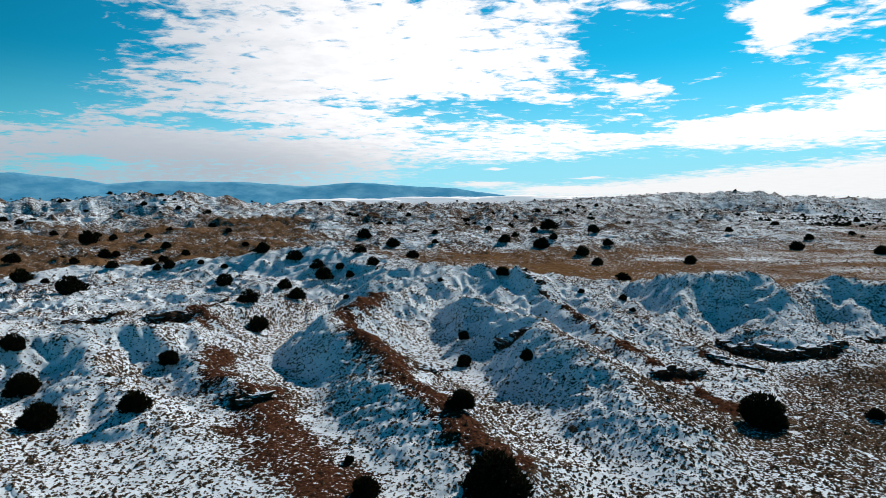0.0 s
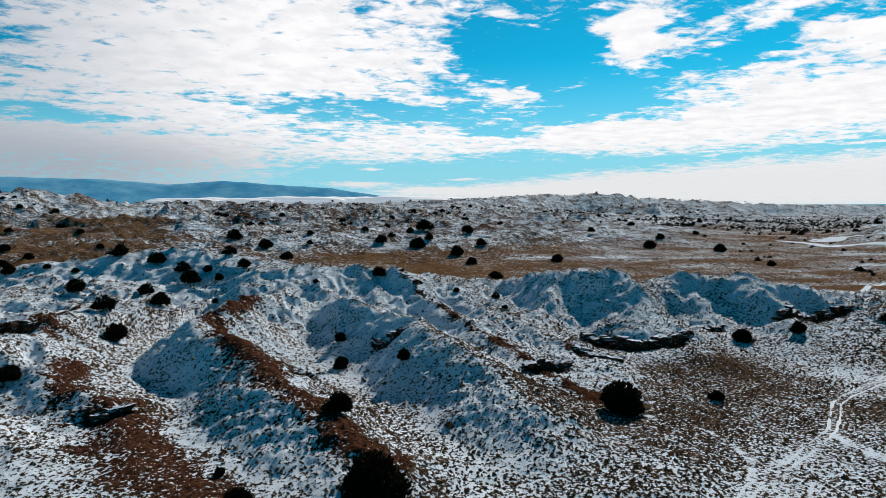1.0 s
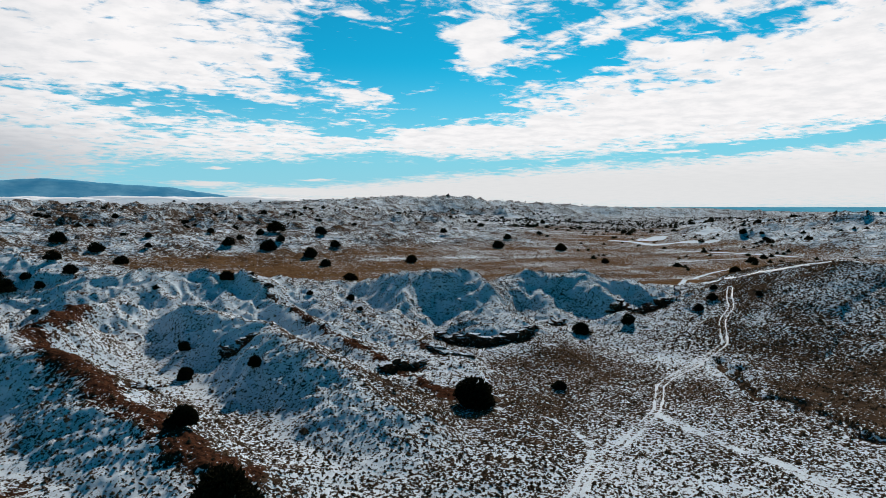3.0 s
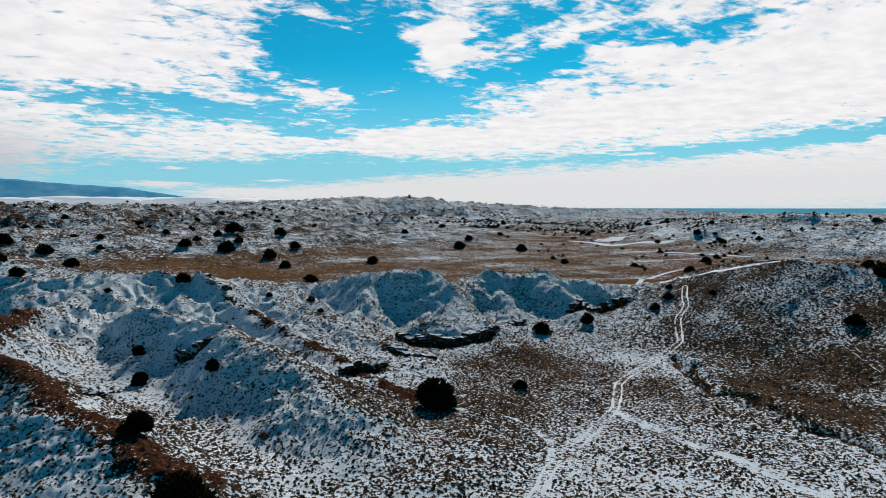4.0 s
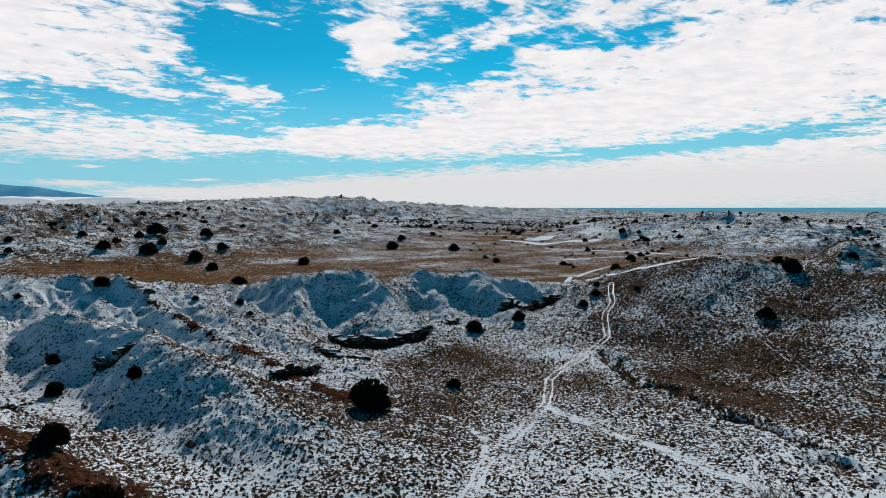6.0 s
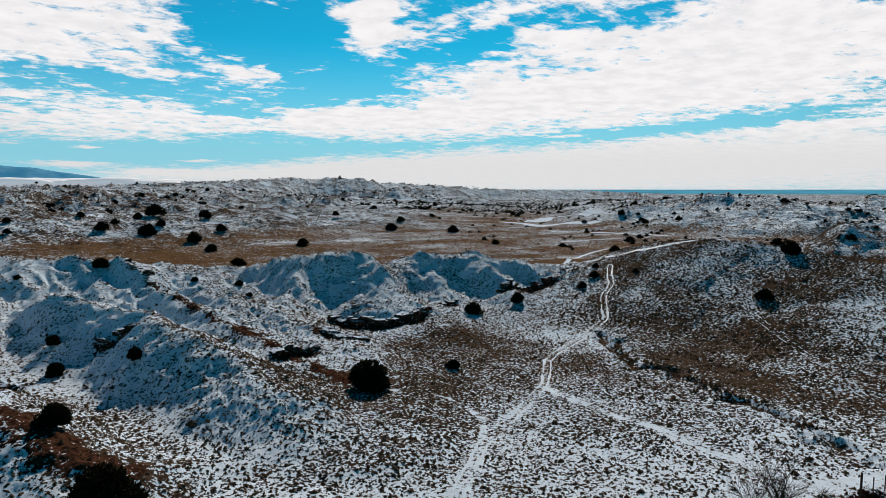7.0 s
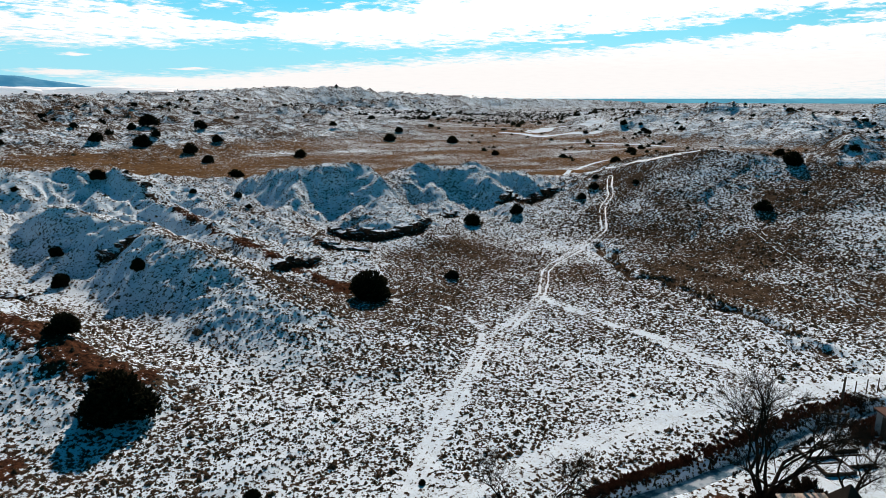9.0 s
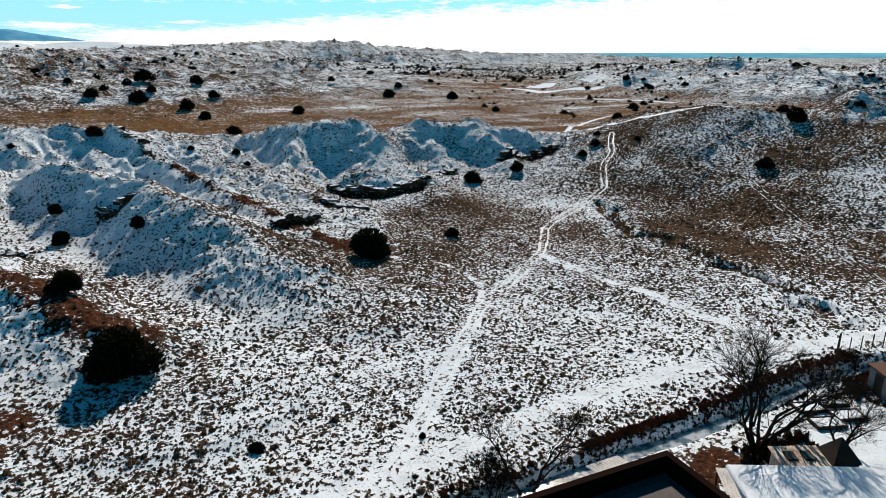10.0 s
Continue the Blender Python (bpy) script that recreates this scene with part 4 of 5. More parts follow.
def hazed_material(name, a, b, glow):
    """Far slopes, haze of miles of bright air painted in as colour and glow."""
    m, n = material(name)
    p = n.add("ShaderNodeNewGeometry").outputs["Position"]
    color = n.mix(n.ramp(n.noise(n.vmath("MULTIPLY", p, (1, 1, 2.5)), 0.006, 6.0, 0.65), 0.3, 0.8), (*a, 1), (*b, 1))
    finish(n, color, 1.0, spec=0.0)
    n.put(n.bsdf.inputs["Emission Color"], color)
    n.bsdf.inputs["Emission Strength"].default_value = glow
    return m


MOUNTAIN = hazed_material("far_mountain", (0.03, 0.16, 0.28), (0.11, 0.27, 0.38), 0.75)
MESA = hazed_material("far_mesa", (0.03, 0.13, 0.19), (0.05, 0.19, 0.26), 1.5)
far_range("mountain_range", "blue mountain range far beyond the badlands, haze painted in",
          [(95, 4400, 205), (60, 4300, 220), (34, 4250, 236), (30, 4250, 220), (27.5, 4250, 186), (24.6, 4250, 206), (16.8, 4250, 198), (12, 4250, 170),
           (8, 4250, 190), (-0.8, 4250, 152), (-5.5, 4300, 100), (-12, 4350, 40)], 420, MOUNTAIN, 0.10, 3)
far_range("mesa", "level blue mesa on the horizon, haze painted in", [(-14, 4400, 30), (-40, 4300, 33), (-70, 4300, 34), (-130, 4300, 36)], 330, MESA, 0.04, 9)


# a bank of low cloud lying before the foot of the mountains, partly self-glowing
def cloud_bank():
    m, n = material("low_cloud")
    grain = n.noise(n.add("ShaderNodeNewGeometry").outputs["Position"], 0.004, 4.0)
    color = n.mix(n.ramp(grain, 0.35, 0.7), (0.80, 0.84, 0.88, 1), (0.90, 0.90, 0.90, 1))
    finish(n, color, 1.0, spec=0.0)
    # emission put in for the daylight that whitens the cloud
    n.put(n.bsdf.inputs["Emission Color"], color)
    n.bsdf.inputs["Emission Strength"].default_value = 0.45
    r = random.Random(4)
    bm = bmesh.new()
    for k in range(60):
        b = 13 - k * 0.5 + r.uniform(-0.3, 0.3)
        d = 3700 + r.uniform(-120, 120)
        s = r.uniform(0.6, 1.0) * (0.45 + 0.55 * math.sin(math.pi * (k + 1) / 62))
        made = bmesh.ops.create_icosphere(bm, subdivisions=2, radius=1.0)["verts"]
        bmesh.ops.scale(bm, vec=(190 * s, 60 * s, 24 * s), verts=made)
        bmesh.ops.translate(bm, vec=(-math.sin(radians(b)) * d, math.cos(radians(b)) * d, 58 + r.uniform(-5, 5)), verts=made)
    me = bpy.data.meshes.new("cloud_bank")
    bm.to_mesh(me)
    bm.free()
    me.materials.append(m)
    me.polygons.foreach_set("use_smooth", np.ones(len(me.polygons), bool))
    return tagged(new("cloud_bank", me), "low white cloud bank before the far mountains, brightened by its own glow", "backdrop", kind="structure")


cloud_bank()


# ---- packed snow in the wheel ruts ----
def finer(points, step):
    out = []
    for (ax, ay), (bx, by) in zip(points[:-1], points[1:]):
        k = max(1, int(math.hypot(bx - ax, by - ay) / step))
        out += [(ax + (bx - ax) * i / k, ay + (by - ay) * i / k) for i in range(k)]
    return out + [points[-1]]


TRODDEN = plain("packed_snow", (0.54, 0.68, 0.82), (0.62, 0.75, 0.88), 1.5, 0.6, 0.5, 0.03)


def rut(name, label, line, aside, half, seed, gaps=0.1, step=0.7):
    """A low strip of packed snow on the ground, beside a line, uneven in width and broken here and there."""
    r = np.random.RandomState(seed)
    pts = np.array(finer(line, step))
    pts = np.stack([np.convolve(np.pad(pts[:, k], 3, "edge"), np.ones(7) / 7, "valid") for k in (0, 1)], -1)
    way = np.gradient(pts, axis=0)
    way /= np.linalg.norm(way, axis=1)[:, None]
    side = np.stack([-way[:, 1], way[:, 0]], -1)
    mid = pts + side * (aside + 0.12 * GRAIN.fbm(pts[:, 0] / 3 + seed, pts[:, 1] / 3, 2))[:, None]
    wide = half * (1 + 0.7 * GRAIN.fbm(pts[:, 0] / 1.2 + 9 * seed, pts[:, 1] / 1.2, 2))
    verts, faces = [], []
    for off, up in ((-1.0, -0.03), (-0.8, 0.03), (0.8, 0.03), (1.0, -0.03)):
        p = mid + side * (off * wide)[:, None]
        z = land(p[:, 0], p[:, 1])[0] + up
        verts.append(np.column_stack([p, z]))
    n = len(pts)
    co = np.concatenate(verts)
    for i in range(n - 1):
        if r.rand() < gaps:
            continue
        for k in range(3):
            faces.append((k * n + i, (k + 1) * n + i, (k + 1) * n + i + 1, k * n + i + 1)[::-1])
    return tagged(new(name, mesh_of(name, co, faces, TRODDEN)), label, "track", kind="structure")


RUT = "white packed snow in a wheel rut across brown scrub"
rut("track_1", RUT, TRACK[6:], 0.50, 0.10, 1, 0.25)
rut("track_2", RUT, TRACK[6:], -0.50, 0.12, 2, 0.12)
rut("crest_path", "snowy path along the crest of the hill", CREST_ROAD, 0.0, 0.4, 5, 0.05, 1.0)
rut("hill_trail_1", "faint snowy trail down the hillside", HILL_TRAIL, 0.45, 0.08, 6, 0.35)
rut("hill_trail_2", "faint snowy trail down the hillside", HILL_TRAIL, -0.45, 0.08, 7, 0.4)

# ---- rock ledges ----
def block_mesh(name, size, mat, bevel=0.03, jag=0.0, seed=0, middle=(0, 0, 0)):
    """A box with softened edges; jag pushes its corners about, as in broken stone."""
    bm = bmesh.new()
    bmesh.ops.create_cube(bm, size=1.0)
    bmesh.ops.scale(bm, vec=size, verts=bm.verts)
    if jag:
        bmesh.ops.subdivide_edges(bm, edges=bm.edges[:], cuts=2, use_grid_fill=True)
        r = random.Random(seed)
        for v in bm.verts:
            v.co += Vector((r.uniform(-jag, jag), r.uniform(-jag, jag), r.uniform(-jag, jag) * 0.5))
    if bevel:
        bmesh.ops.bevel(bm, geom=bm.edges[:], offset=bevel, segments=1, affect="EDGES", clamp_overlap=True) if not jag else None
    bmesh.ops.translate(bm, vec=middle, verts=bm.verts)
    me = bpy.data.meshes.new(name)
    bm.to_mesh(me)
    bm.free()
    me.materials.append(mat)
    return me


def rock_ledge(points, high, label, seed):
    """A run of broken sandstone blocks that juts from a slope, one block after another along (x, y)."""
    r = random.Random(seed)
    ob = new("rock_ledge")
    x0, y0 = points[0]
    ob.location = (x0, y0, level(x0, y0))
    done = 0
    for (ax, ay), (bx, by) in zip(points[:-1], points[1:]):
        length = math.hypot(bx - ax, by - ay)
        turn = math.atan2(by - ay, bx - ax)
        k = 0.0
        while k < length:
            long = r.uniform(0.9, 2.6)
            f = min((k + long / 2) / length, 1.0)
            px, py = ax + (bx - ax) * f + r.uniform(-0.3, 0.3), ay + (by - ay) * f + r.uniform(-0.3, 0.3)
            tall = high * r.uniform(0.6, 1.15)
            me = block_mesh("rock_block", (long * 1.12, r.uniform(0.9, 1.6), tall), ROCK, 0, 0.3, seed * 50 + done)
            b = part("block", me, ob)
            b.matrix_basis = Matrix.Translation((px - x0, py - y0, level(px, py) - ob.location.z - tall * (r.uniform(-0.12, 0.15) if high > 1 else r.uniform(0.15, 0.35)))) @ pose(0, 0, 0, r.uniform(-9, 9), r.uniform(-9, 9), math.degrees(turn) + r.uniform(-22, 22))
            done += 1
            k += long
    return tagged(ob, label, "rock", "rock ledges")


LEDGE = "dark broken sandstone ledge jutting from the snowy slope"
rock_ledge([(46.5, 107.5), (49.5, 101), (52.5, 96.5), (58.5, 97.5), (64, 102)], 1.1, LEDGE, 1)
rock_ledge([(38.3, 94.2), (40.5, 89.6), (43.0, 88.0)], 0.6, LEDGE, 2)
rock_ledge([(84.6, 106), (90, 108.5), (96.1, 111), (105.4, 111.5)], 0.9, LEDGE, 3)
rock_ledge([(71.0, 107.3), (74.5, 108.5)], 0.9, LEDGE, 4)
THIN = "thin dark stone lip over a scoop in the snow"
rock_ledge([(-58.5, 97), (-54.0, 98.5), (-51.5, 99)], 0.8, THIN, 5)
rock_ledge([(-46.5, 99.5), (-43.0, 100.5), (-40.5, 101)], 0.9, THIN, 6)
rock_ledge([(-24.4, 72.6), (-22.3, 71.6), (-20.4, 72.0)], 0.7, THIN, 7)
rock_ledge([(-3.3, 79.4), (-1.1, 78.6)], 0.8, THIN, 8)
rock_ledge([(8.4, 99.6), (11.0, 96.8), (13.0, 95.2)], 0.6, THIN, 9)
rock_ledge([(27.9, 84.2), (31.0, 85.0), (34.4, 85.4)], 0.8, THIN, 10)
rock_ledge([(16.6, 134.0), (17.6, 129.5), (19.0, 125.0), (20.4, 119.5)], 0.9, "tilted dark strata breaking the snow below a crest", 11)
rock_ledge([(54.0, 130.0), (57.5, 128.5), (61.0, 127.0)], 0.8, "flat cap stones along the ridge crest", 12)

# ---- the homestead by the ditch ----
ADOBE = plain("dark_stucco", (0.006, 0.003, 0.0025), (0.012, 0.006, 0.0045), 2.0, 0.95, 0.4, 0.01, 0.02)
SNOW = plain("roof_snow", (0.58, 0.72, 0.86), (0.64, 0.77, 0.90), 1.2, 0.65, 0.5, 0.05)
FELT_AND_SHADE = plain("roof_felt", (0.05, 0.05, 0.06), (0.09, 0.09, 0.10), 2.5, 0.85, 0.3, 0.01)
TIN = plain("pale_tin", (0.34, 0.37, 0.40), (0.66, 0.68, 0.70), 3.0, 0.7, 0.2, 0.01, 0.3, 0.0)
RUST = plain("rusty_tin", (0.34, 0.22, 0.17), (0.74, 0.68, 0.62), 3.5, 0.75, 0.3, 0.01, 0.3, 0.2)
WOOD = plain("weathered_wood", (0.022, 0.015, 0.011), (0.065, 0.046, 0.034), 5.0, 0.85, 0.5, 0.01, 0.2, 0.0, (1, 1, 0.2))
SHINGLE = plain("dark_shingle", (0.010, 0.008, 0.007), (0.024, 0.019, 0.016), 5.0, 0.9, 0.5, 0.02)
CLAY_ROOF = plain("brown_roofing", (0.05, 0.022, 0.017), (0.10, 0.05, 0.038), 3.0, 0.9, 0.4, 0.02)
GREY_WALL = plain("grey_render", (0.16, 0.16, 0.17), (0.24, 0.24, 0.25), 2.0, 0.9, 0.3, 0.01)
GLASS = plain("skylight_glass", (0.05, 0.07, 0.08), (0.09, 0.11, 0.12), 1.0, 0.08, 0.0, 0.01, 0.6)
WILLOW = leafy("willow_twigs", (0.032, 0.013, 0.009), (0.10, 0.043, 0.028))
TWIGS = leafy("bare_twigs", (0.012, 0.009, 0.007), (0.032, 0.023, 0.017))

ice, n = material("ditch_ice")
grain = n.noise(n.add("ShaderNodeNewGeometry").outputs["Position"], 1.3, 4.0)
finish(n, n.mix(n.ramp(grain, 0.4, 0.62), (0.06, 0.11, 0.15, 1), (0.36, 0.42, 0.48, 1)), 0.18, grain, 0.15, 0.02, 0.5)


def slab(name, parent, mat, size, at_, turn=0.0, tilt=(0, 0), bevel=0.02, label=""):
    ob = part(name, block_mesh(name, size, mat, bevel), parent, label)
    ob.matrix_basis = pose(*at_, tilt[0], tilt[1], turn)
    return ob


def thing(name, x, y, turn, label, category, group="", z=None):
    ob = new(name)
    ob.matrix_basis = pose(x, y, level(x, y) if z is None else z, 0, 0, turn)
    return tagged(ob, label, category, group)


def ribbed(name, parent, mat, wide, deep, at_, turn, tilt, pitch=0.12, label=""):
    """Corrugated sheet: a folded strip with thickness."""
    count = int(wide / pitch) * 2
    verts, faces = [], []
    for i in range(count + 1):
        x = -wide / 2 + wide * i / count
        h = 0.05 * (i % 2)
        verts += [(x, -deep / 2, h), (x, deep / 2, h), (x, -deep / 2, h - 0.02), (x, deep / 2, h - 0.02)]
    for i in range(count):
        a, b = i * 4, i * 4 + 4
        faces += [(a, b, b + 1, a + 1), (a + 2, a + 3, b + 3, b + 2), (a, a + 2, b + 2, b), (a + 1, b + 1, b + 3, a + 3)]
    ob = part(name, mesh_of(name, verts, faces, mat), parent, label)
    ob.matrix_basis = pose(*at_, tilt[0], tilt[1], turn)
    return ob


# flat-roofed house with a parapet: its far corner looks at the ditch
house = thing("house", 27.7, 18.9, 171.0, "dark stuccoed flat-roofed house with parapet beside the ditch", "house", z=0.0)
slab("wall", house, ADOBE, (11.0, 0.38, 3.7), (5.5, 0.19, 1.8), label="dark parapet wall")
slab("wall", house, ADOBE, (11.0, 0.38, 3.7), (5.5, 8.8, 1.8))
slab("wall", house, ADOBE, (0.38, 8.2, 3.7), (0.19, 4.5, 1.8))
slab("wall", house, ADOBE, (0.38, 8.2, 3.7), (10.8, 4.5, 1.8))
# roof snow in the parapet's shadow: the shade is put into the dark colour
slab("roof", house, FELT_AND_SHADE, (10.2, 8.2, 0.25), (5.5, 4.5, 2.5), label="flat snowy roof, parapet shade painted in as a dark surface")
slab("roof_panel", house, FELT_AND_SHADE, (9.0, 7.0, 0.14), (5.55, 4.55, 2.70), bevel=0.03, label="grey raised roof panel")
slab("coping", house, ADOBE, (11.06, 0.44, 0.05), (5.5, 0.19, 3.68))
slab("coping", house, ADOBE, (0.44, 8.6, 0.05), (0.19, 4.65, 3.684))

lean_to = thing("lean_to", 24.9, 20.05, -8.5, "small lean-to with a pale corrugated tin roof", "shed", z=0.0)
ribbed("roof", lean_to, TIN, 2.3, 1.5, (-0.2, 0.2, 3.0), 0, (-9, 0), 0.2, "snowy corrugated tin roof")
for px, py in ((-0.9, 0.5), (0.9, 0.5), (-0.9, -0.5), (0.9, -0.5)):
    slab("post", lean_to, WOOD, (0.1, 0.1, 3.0), (px, py, 1.42))
slab("wall", lean_to, WOOD, (1.8, 0.06, 2.7), (0, 0.45, 1.3))

porch = thing("porch_roof", 29.7, 16.1, -39.0, "narrow corrugated porch roof between two buildings", "roof", z=0.0)
ribbed("sheet", porch, TIN, 0.95, 2.3, (0, 0, 2.45), 0, (6, 0), 0.16)
for px, py in ((-0.4, -1.0), (0.4, -1.0), (-0.4, 1.0), (0.4, 1.0)):
    slab("post", porch, WOOD, (0.1, 0.1, 2.5), (px, py, 1.15))

studio = thing("outbuilding", 30.7, 16.9, -35.4, "long outbuilding with a flat snow-covered roof", "building", z=0.0)
slab("wall", studio, GREY_WALL, (9.2, 0.25, 2.5), (4.6, -0.12, 1.2))
slab("wall", studio, GREY_WALL, (9.2, 0.25, 2.5), (4.6, -8.9, 1.2))
slab("wall", studio, GREY_WALL, (0.25, 8.5, 2.5), (0.13, -4.5, 1.2))
slab("wall", studio, GREY_WALL, (0.25, 8.5, 2.5), (9.07, -4.5, 1.2))
slab("roof", studio, SNOW, (9.5, 9.3, 0.28), (4.6, -4.5, 2.58), bevel=0.08, label="thick snow on a flat roof")
slab("fascia", studio, SHINGLE, (9.56, 0.06, 0.24), (4.6, 0.16, 2.46))

cabin = thing("cabin", 36.0, 15.6, -32.0, "low cabin with a rusty tin roof and two skylights", "building", z=0.0)
slab("wall", cabin, RUST, (2.6, 0.12, 1.8), (0, -0.75, 0.85))
slab("wall", cabin, RUST, (2.6, 0.12, 1.98), (0, 0.75, 0.95))
slab("wall", cabin, RUST, (0.12, 1.4, 1.9), (-1.24, 0, 0.9))
slab("wall", cabin, RUST, (0.12, 1.4, 1.9), (1.24, 0, 0.9))
ribbed("roof", cabin, RUST, 3.0, 1.9, (0, 0, 1.95), 0, (8, 0), 0.16, "rusty corrugated roof with snow in its folds")
for px in (-0.55, 0.5):
    frame_ob = slab("skylight", cabin, SHINGLE, (0.62, 0.8, 0.1), (px, 0.05, 2.01), tilt=(8, 0))
    g = part("pane", block_mesh("pane", (0.5, 0.66, 0.03), GLASS, 0.004), frame_ob)
    g.matrix_basis = pose(0, 0, 0.055)

hip = thing("garden_house", 38.6, 14.6, -30.0, "small dark shingled hut with a pointed roof", "hut", z=0.0)
verts, faces = joined([limb([(0, 0, 1.55, 1.3), (0, 0, 1.9, 1.0), (0, 0, 2.9, 0.06)], 4)])
part("roof", mesh_of("hut_roof", verts, faces, SHINGLE), hip, "dark pointed shingle roof")
slab("wall", hip, WOOD, (1.6, 1.6, 1.75), (0, 0, 0.85))

store = thing("shed", 52.9, 16.9, -30.0, "small grey shed with a flat brown roof", "shed", z=0.0)
slab("wall", store, GREY_WALL, (3.2, 2.6, 2.0), (0, 0, 0.95))
slab("roof", store, CLAY_ROOF, (3.6, 3.0, 0.14), (0, 0, 2.02), tilt=(3, 0))
slab("door", store, WOOD, (0.05, 0.85, 1.8), (-1.62, 0.2, 0.9))

# raised beds, pallets, posts and a gate frame in the garden
bed = thing("raised_bed", 45.4, 19.7, -28.0, "dark timber raised bed full of snow", "garden bed", "raised beds")
for sx, sy, px, py in ((2.2, 0.12, 0, 0.62), (2.2, 0.12, 0, -0.62), (0.12, 1.2, 1.05, 0), (0.12, 1.2, -1.05, 0)):
    slab("board", bed, WOOD, (sx, sy, 0.3), (px, py, 0.12))
slab("snow_fill", bed, SNOW, (2.0, 1.1, 0.2), (0, 0, 0.12))
for bx, by in ((47.4, 19.2), (46.6, 17.6), (44.4, 17.9)):
    copy_thing(bed, pose(bx, by, level(bx, by), 0, 0, -28))

stack = thing("pallet_stack", 54.4, 21.2, 12.0, "stack of dark pallets with snow on top", "pallets", "pallets")
for k in range(4):
    slab("board", stack, WOOD, (2.4, 0.28, 0.07), (0, -0.6 + 0.4 * k, 0.42))
    slab("snow_strip", stack, SNOW, (2.3, 0.2, 0.05), (0, -0.6 + 0.4 * k, 0.48))
for k in (-1.0, 0.0, 1.0):
    slab("bearer", stack, WOOD, (0.12, 1.5, 0.42), (k, 0, 0.19))

pole = thing("utility_post", 53.8, 22.0, 0.0, "weathered wooden post by the ditch road", "post")
part("shaft", mesh_of("post_shaft", *limb([(0, 0, -0.2, 0.11), (0, 0, 1.5, 0.10), (0.05, 0, 3.3, 0.085)], 8), WOOD), pole)
slab("crosspiece", pole, WOOD, (0.6, 0.09, 0.1), (0, 0.09, 3.0))

gate = thing("gate_frame", 50.8, 21.2, -40.0, "tall grey timber gate frame with hanging poles", "gate")
for k in (-1.0, -0.35, 0.4, 1.0):
    slab("post", gate, WOOD, (0.11, 0.11, 2.1), (k, 0, 1.0))
slab("beam", gate, WOOD, (2.5, 0.12, 0.12), (0, 0.115, 1.98))
slab("rail", gate, WOOD, (2.2, 0.08, 0.08), (0, 0.10, 1.1))

fence = thing("fence", 57.5, 22.6, 0.0, "thin post-and-wire fence along the road", "fence", z=0.0)
for k in range(9):
    fx, fy = 1.25 * k, -0.36 * k
    slab("post", fence, WOOD, (0.08, 0.08, 1.5), (fx, fy, level(57.5 + fx, 22.6 + fy) + 0.65))
for h in (0.6, 1.2):
    part("wire", mesh_of("wire", *limb([(0, 0, h, 0.012), (10.0, -2.88, h, 0.012)], 4), TIN), fence)


# ice in the ditch
def ribbon(points, half, z, mat):
    verts, faces = [], []
    pts = [Vector((*p, z)) for p in points]
    for i, p in enumerate(pts):
        way = (pts[min(i + 1, len(pts) - 1)] - pts[max(i - 1, 0)]).normalized()
        side = Vector((-way.y, way.x, 0)) * half * (1 + 0.12 * math.sin(i * 2.1))
        verts += [p + side, p - side, p + side - Vector((0, 0, 0.08)), p - side - Vector((0, 0, 0.08))]
    for i in range(len(pts) - 1):
        a, b = i * 4, i * 4 + 4
        faces += [(a, a + 1, b + 1, b), (a + 2, b + 2, b + 3, a + 3), (a, b, b + 2, a + 2), (a + 1, a + 3, b + 3, b + 1)]
    return mesh_of("ditch_water", verts, faces, mat)


tagged(new("ditch_water", ribbon(finer(DITCH, 1.5), 0.62, -0.62, ice)), "icy water standing in the irrigation ditch", "water", kind="structure")


# ---- bare trees ----
def bare_tree(x, y, tall, stems, seed, label):
    r = random.Random(seed)
    ob = thing("bare_tree", x, y, 0, label, "tree", "bare trees")
    boughs, twigs = [], []

    def grow(p, way, length, radius, depth):
        mid = p + way * length * 0.5 + Vector((r.gauss(0, 1), r.gauss(0, 1), r.gauss(0, 0.5))) * length * 0.06
        end = p + way * length
        boughs_or = boughs if radius > 0.025 else twigs
        bend = [] if radius < 0.014 else [(*mid, radius * 0.85)]
        boughs_or.append(limb([(*p, radius), *bend, (*end, radius * 0.66)], 5 if radius > 0.04 else 3))
        if depth == 0:
            return
        for k in range(r.choice((2, 3, 3)) + (1 if depth < 4 else 0)):
            side = Vector((r.gauss(0, 1), r.gauss(0, 1), r.gauss(0.1, 0.5)))
            turn = (way + side * (0.46 + 0.05 * (4 - depth))).normalized()
            turn.z += 0.05
            start = p + way * length * r.uniform(0.55, 1.0)
            grow(start if k else end, turn.normalized(), length * r.uniform(0.6, 0.84), max(radius * (0.66 if k == 0 else 0.5), 0.0065), depth - 1)

    for s in range(stems):
        t = s * 6.28 / max(stems, 1) + r.uniform(-0.4, 0.4)
        lean = 0.0 if stems == 1 else 0.5
        way = Vector((math.cos(t) * lean, math.sin(t) * lean, 1)).normalized()
        grow(Vector((math.cos(t) * 0.12, math.sin(t) * 0.12, -0.15)), way, tall * 0.29, tall * (0.0165 if stems > 1 else 0.026), 6)
    part("trunk", mesh_of("tree_trunk", *joined(boughs), TWIGS), ob, "dark bare trunk and boughs")
    part("crown", mesh_of("tree_twigs", *joined(twigs), TWIGS), ob, "fine bare twigs")
    return ob


BARE = "leafless dark elm beside the ditch"
bare_tree(22.5, 24.8, 7.6, 2, 1, BARE)
bare_tree(20.3, 25.2, 3.8, 4, 2, "low leafless tree at the road's edge")
bare_tree(37.2, 18.8, 9.6, 5, 3, "large leafless elm with many trunks behind the cabin")
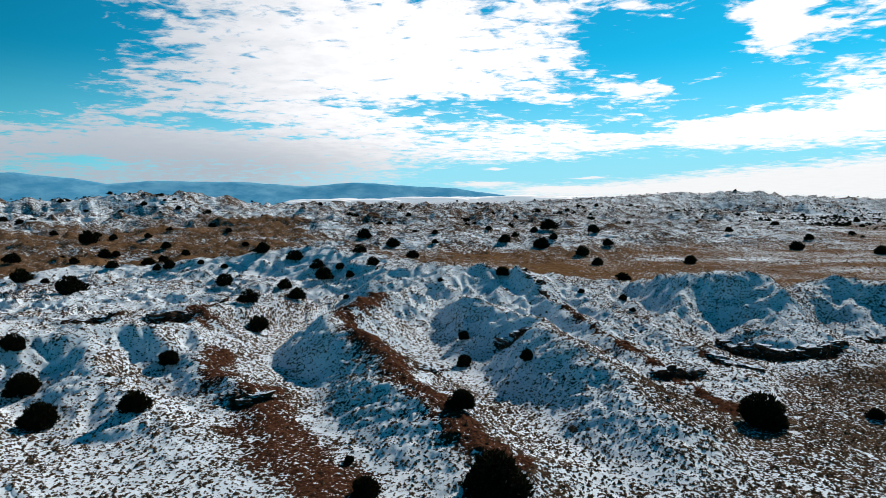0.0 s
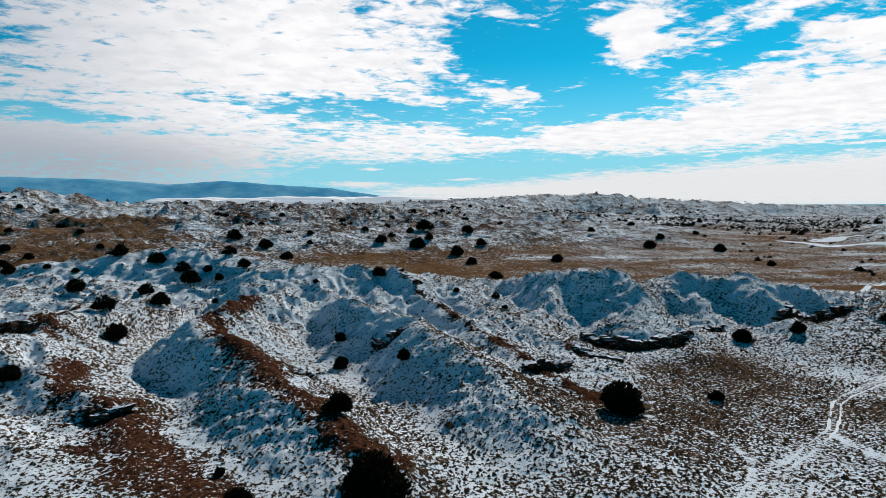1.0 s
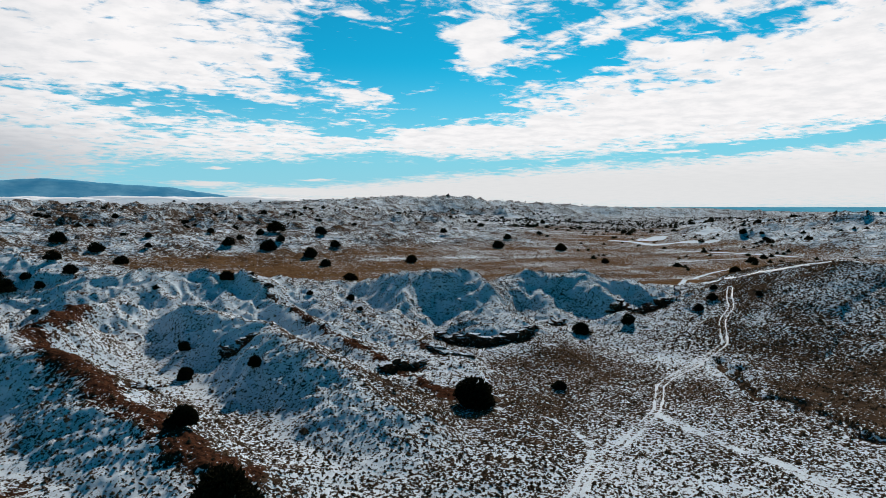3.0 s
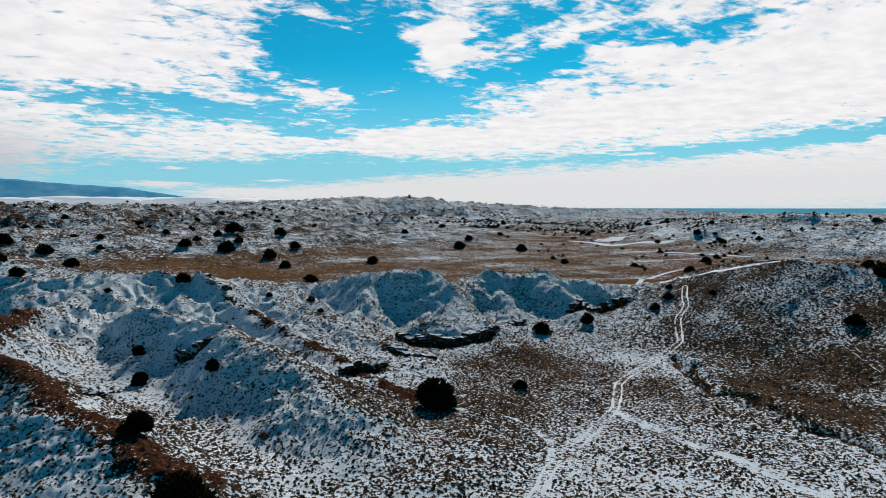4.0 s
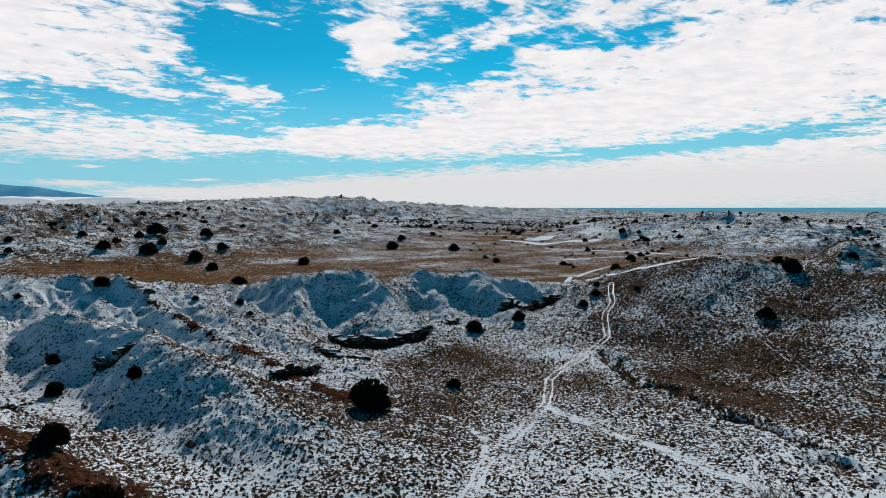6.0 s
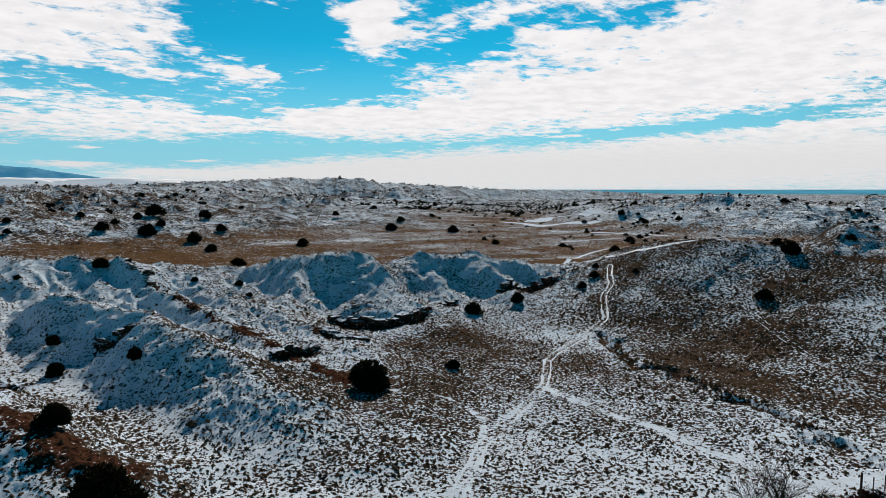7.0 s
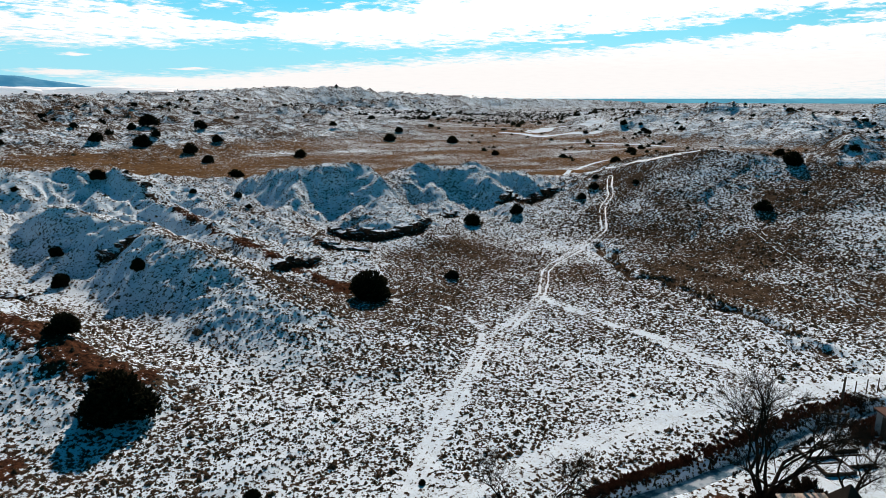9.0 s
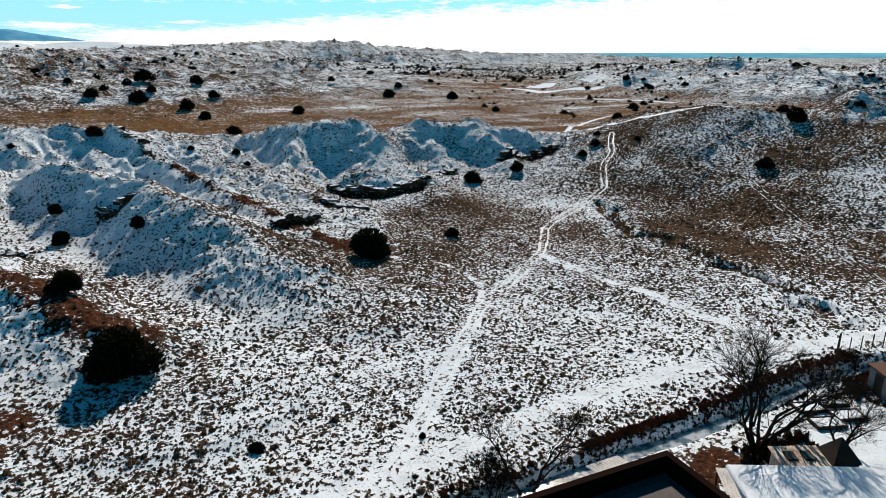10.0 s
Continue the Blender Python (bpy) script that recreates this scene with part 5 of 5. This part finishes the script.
bare_tree(42.0, 15.8, 6.0, 3, 4, "small leafless tree by the snowy yard")
bare_tree(55.6, 21.3, 2.8, 3, 5, "small leafless tree beside the pallets")


# brush along the ditch
def thicket(name, label, points, half, count, size, seed, mat):
    rng = np.random.RandomState(seed)
    shapes = [tuft_shape(rng, 16, 7) for _ in range(5)]
    path = np.array(finer(points, 0.3))
    idx = rng.randint(0, len(path), count)
    x, y = path[idx, 0] + rng.normal(0, half, count), path[idx, 1] + rng.normal(0, half, count)
    z = land(x, y)[0]
    out = []
    for k in range(count):
        shape = shapes[rng.randint(0, 5)]
        s, t = size * np.exp(rng.normal(0, 0.25)), rng.uniform(0, 6.28)
        c, q = np.cos(t) * s, np.sin(t) * s
        out.append(np.stack([shape[:, 0] * c - shape[:, 1] * q + x[k], shape[:, 0] * q + shape[:, 1] * c + y[k], shape[:, 2] * s * 1.5 + z[k]], -1))
    co = np.concatenate(out)
    faces = np.arange(len(co)).reshape(-1, 3).tolist()
    return tagged(new(name, mesh_of(name, co, faces, mat)), label, "brush", kind="stuff")


thicket("willow_hedge", "dense red-brown willow brush along the ditch bank", [(28.4, 25.3), (31.4, 25.1), (37.2, 24.3)], 0.2, 1100, 0.25, 1, WILLOW)
thicket("ditch_brush", "dark tangled brush lining the ditch", [(38.7, 24.2), (44.5, 23.7), (51.0, 23.2), (56.6, 22.4)], 0.5, 900, 0.27, 2, WILLOW)
# dark twigs added along the far bank in place of its band of shadow
thicket("far_bank_brush", "dark leafless twigs standing in for shade on the far ditch bank", [(36.5, 22.5), (41.6, 21.7), (47.0, 21.0)], 0.3, 330, 0.26, 8, TWIGS)
thicket("gully_brush", "dark brush in the cut gully", [(79.8, 69.5), (75, 62.5), (74, 54.3), (72.7, 47.2), (69.3, 38.9), (68.7, 32.6)], 0.45, 220, 0.42, 7, SAGE)
thicket("yard_brush", "brown brush beside the grey shed", [(50.0, 18.6), (52.6, 19.6), (58.6, 20.0)], 0.6, 260, 0.4, 3, WILLOW)
thicket("bank_brush", "brown brush at the ditch by the trees", [(12.0, 28.4), (17.0, 26.6), (21.5, 26.0), (24.0, 25.4)], 0.35, 130, 0.32, 4, WILLOW)
thicket("tree_brush", "dark undergrowth round the elm trunks", [(36.0, 18.6), (38.8, 18.0), (41.0, 18.2)], 0.5, 150, 0.5, 5, TWIGS)
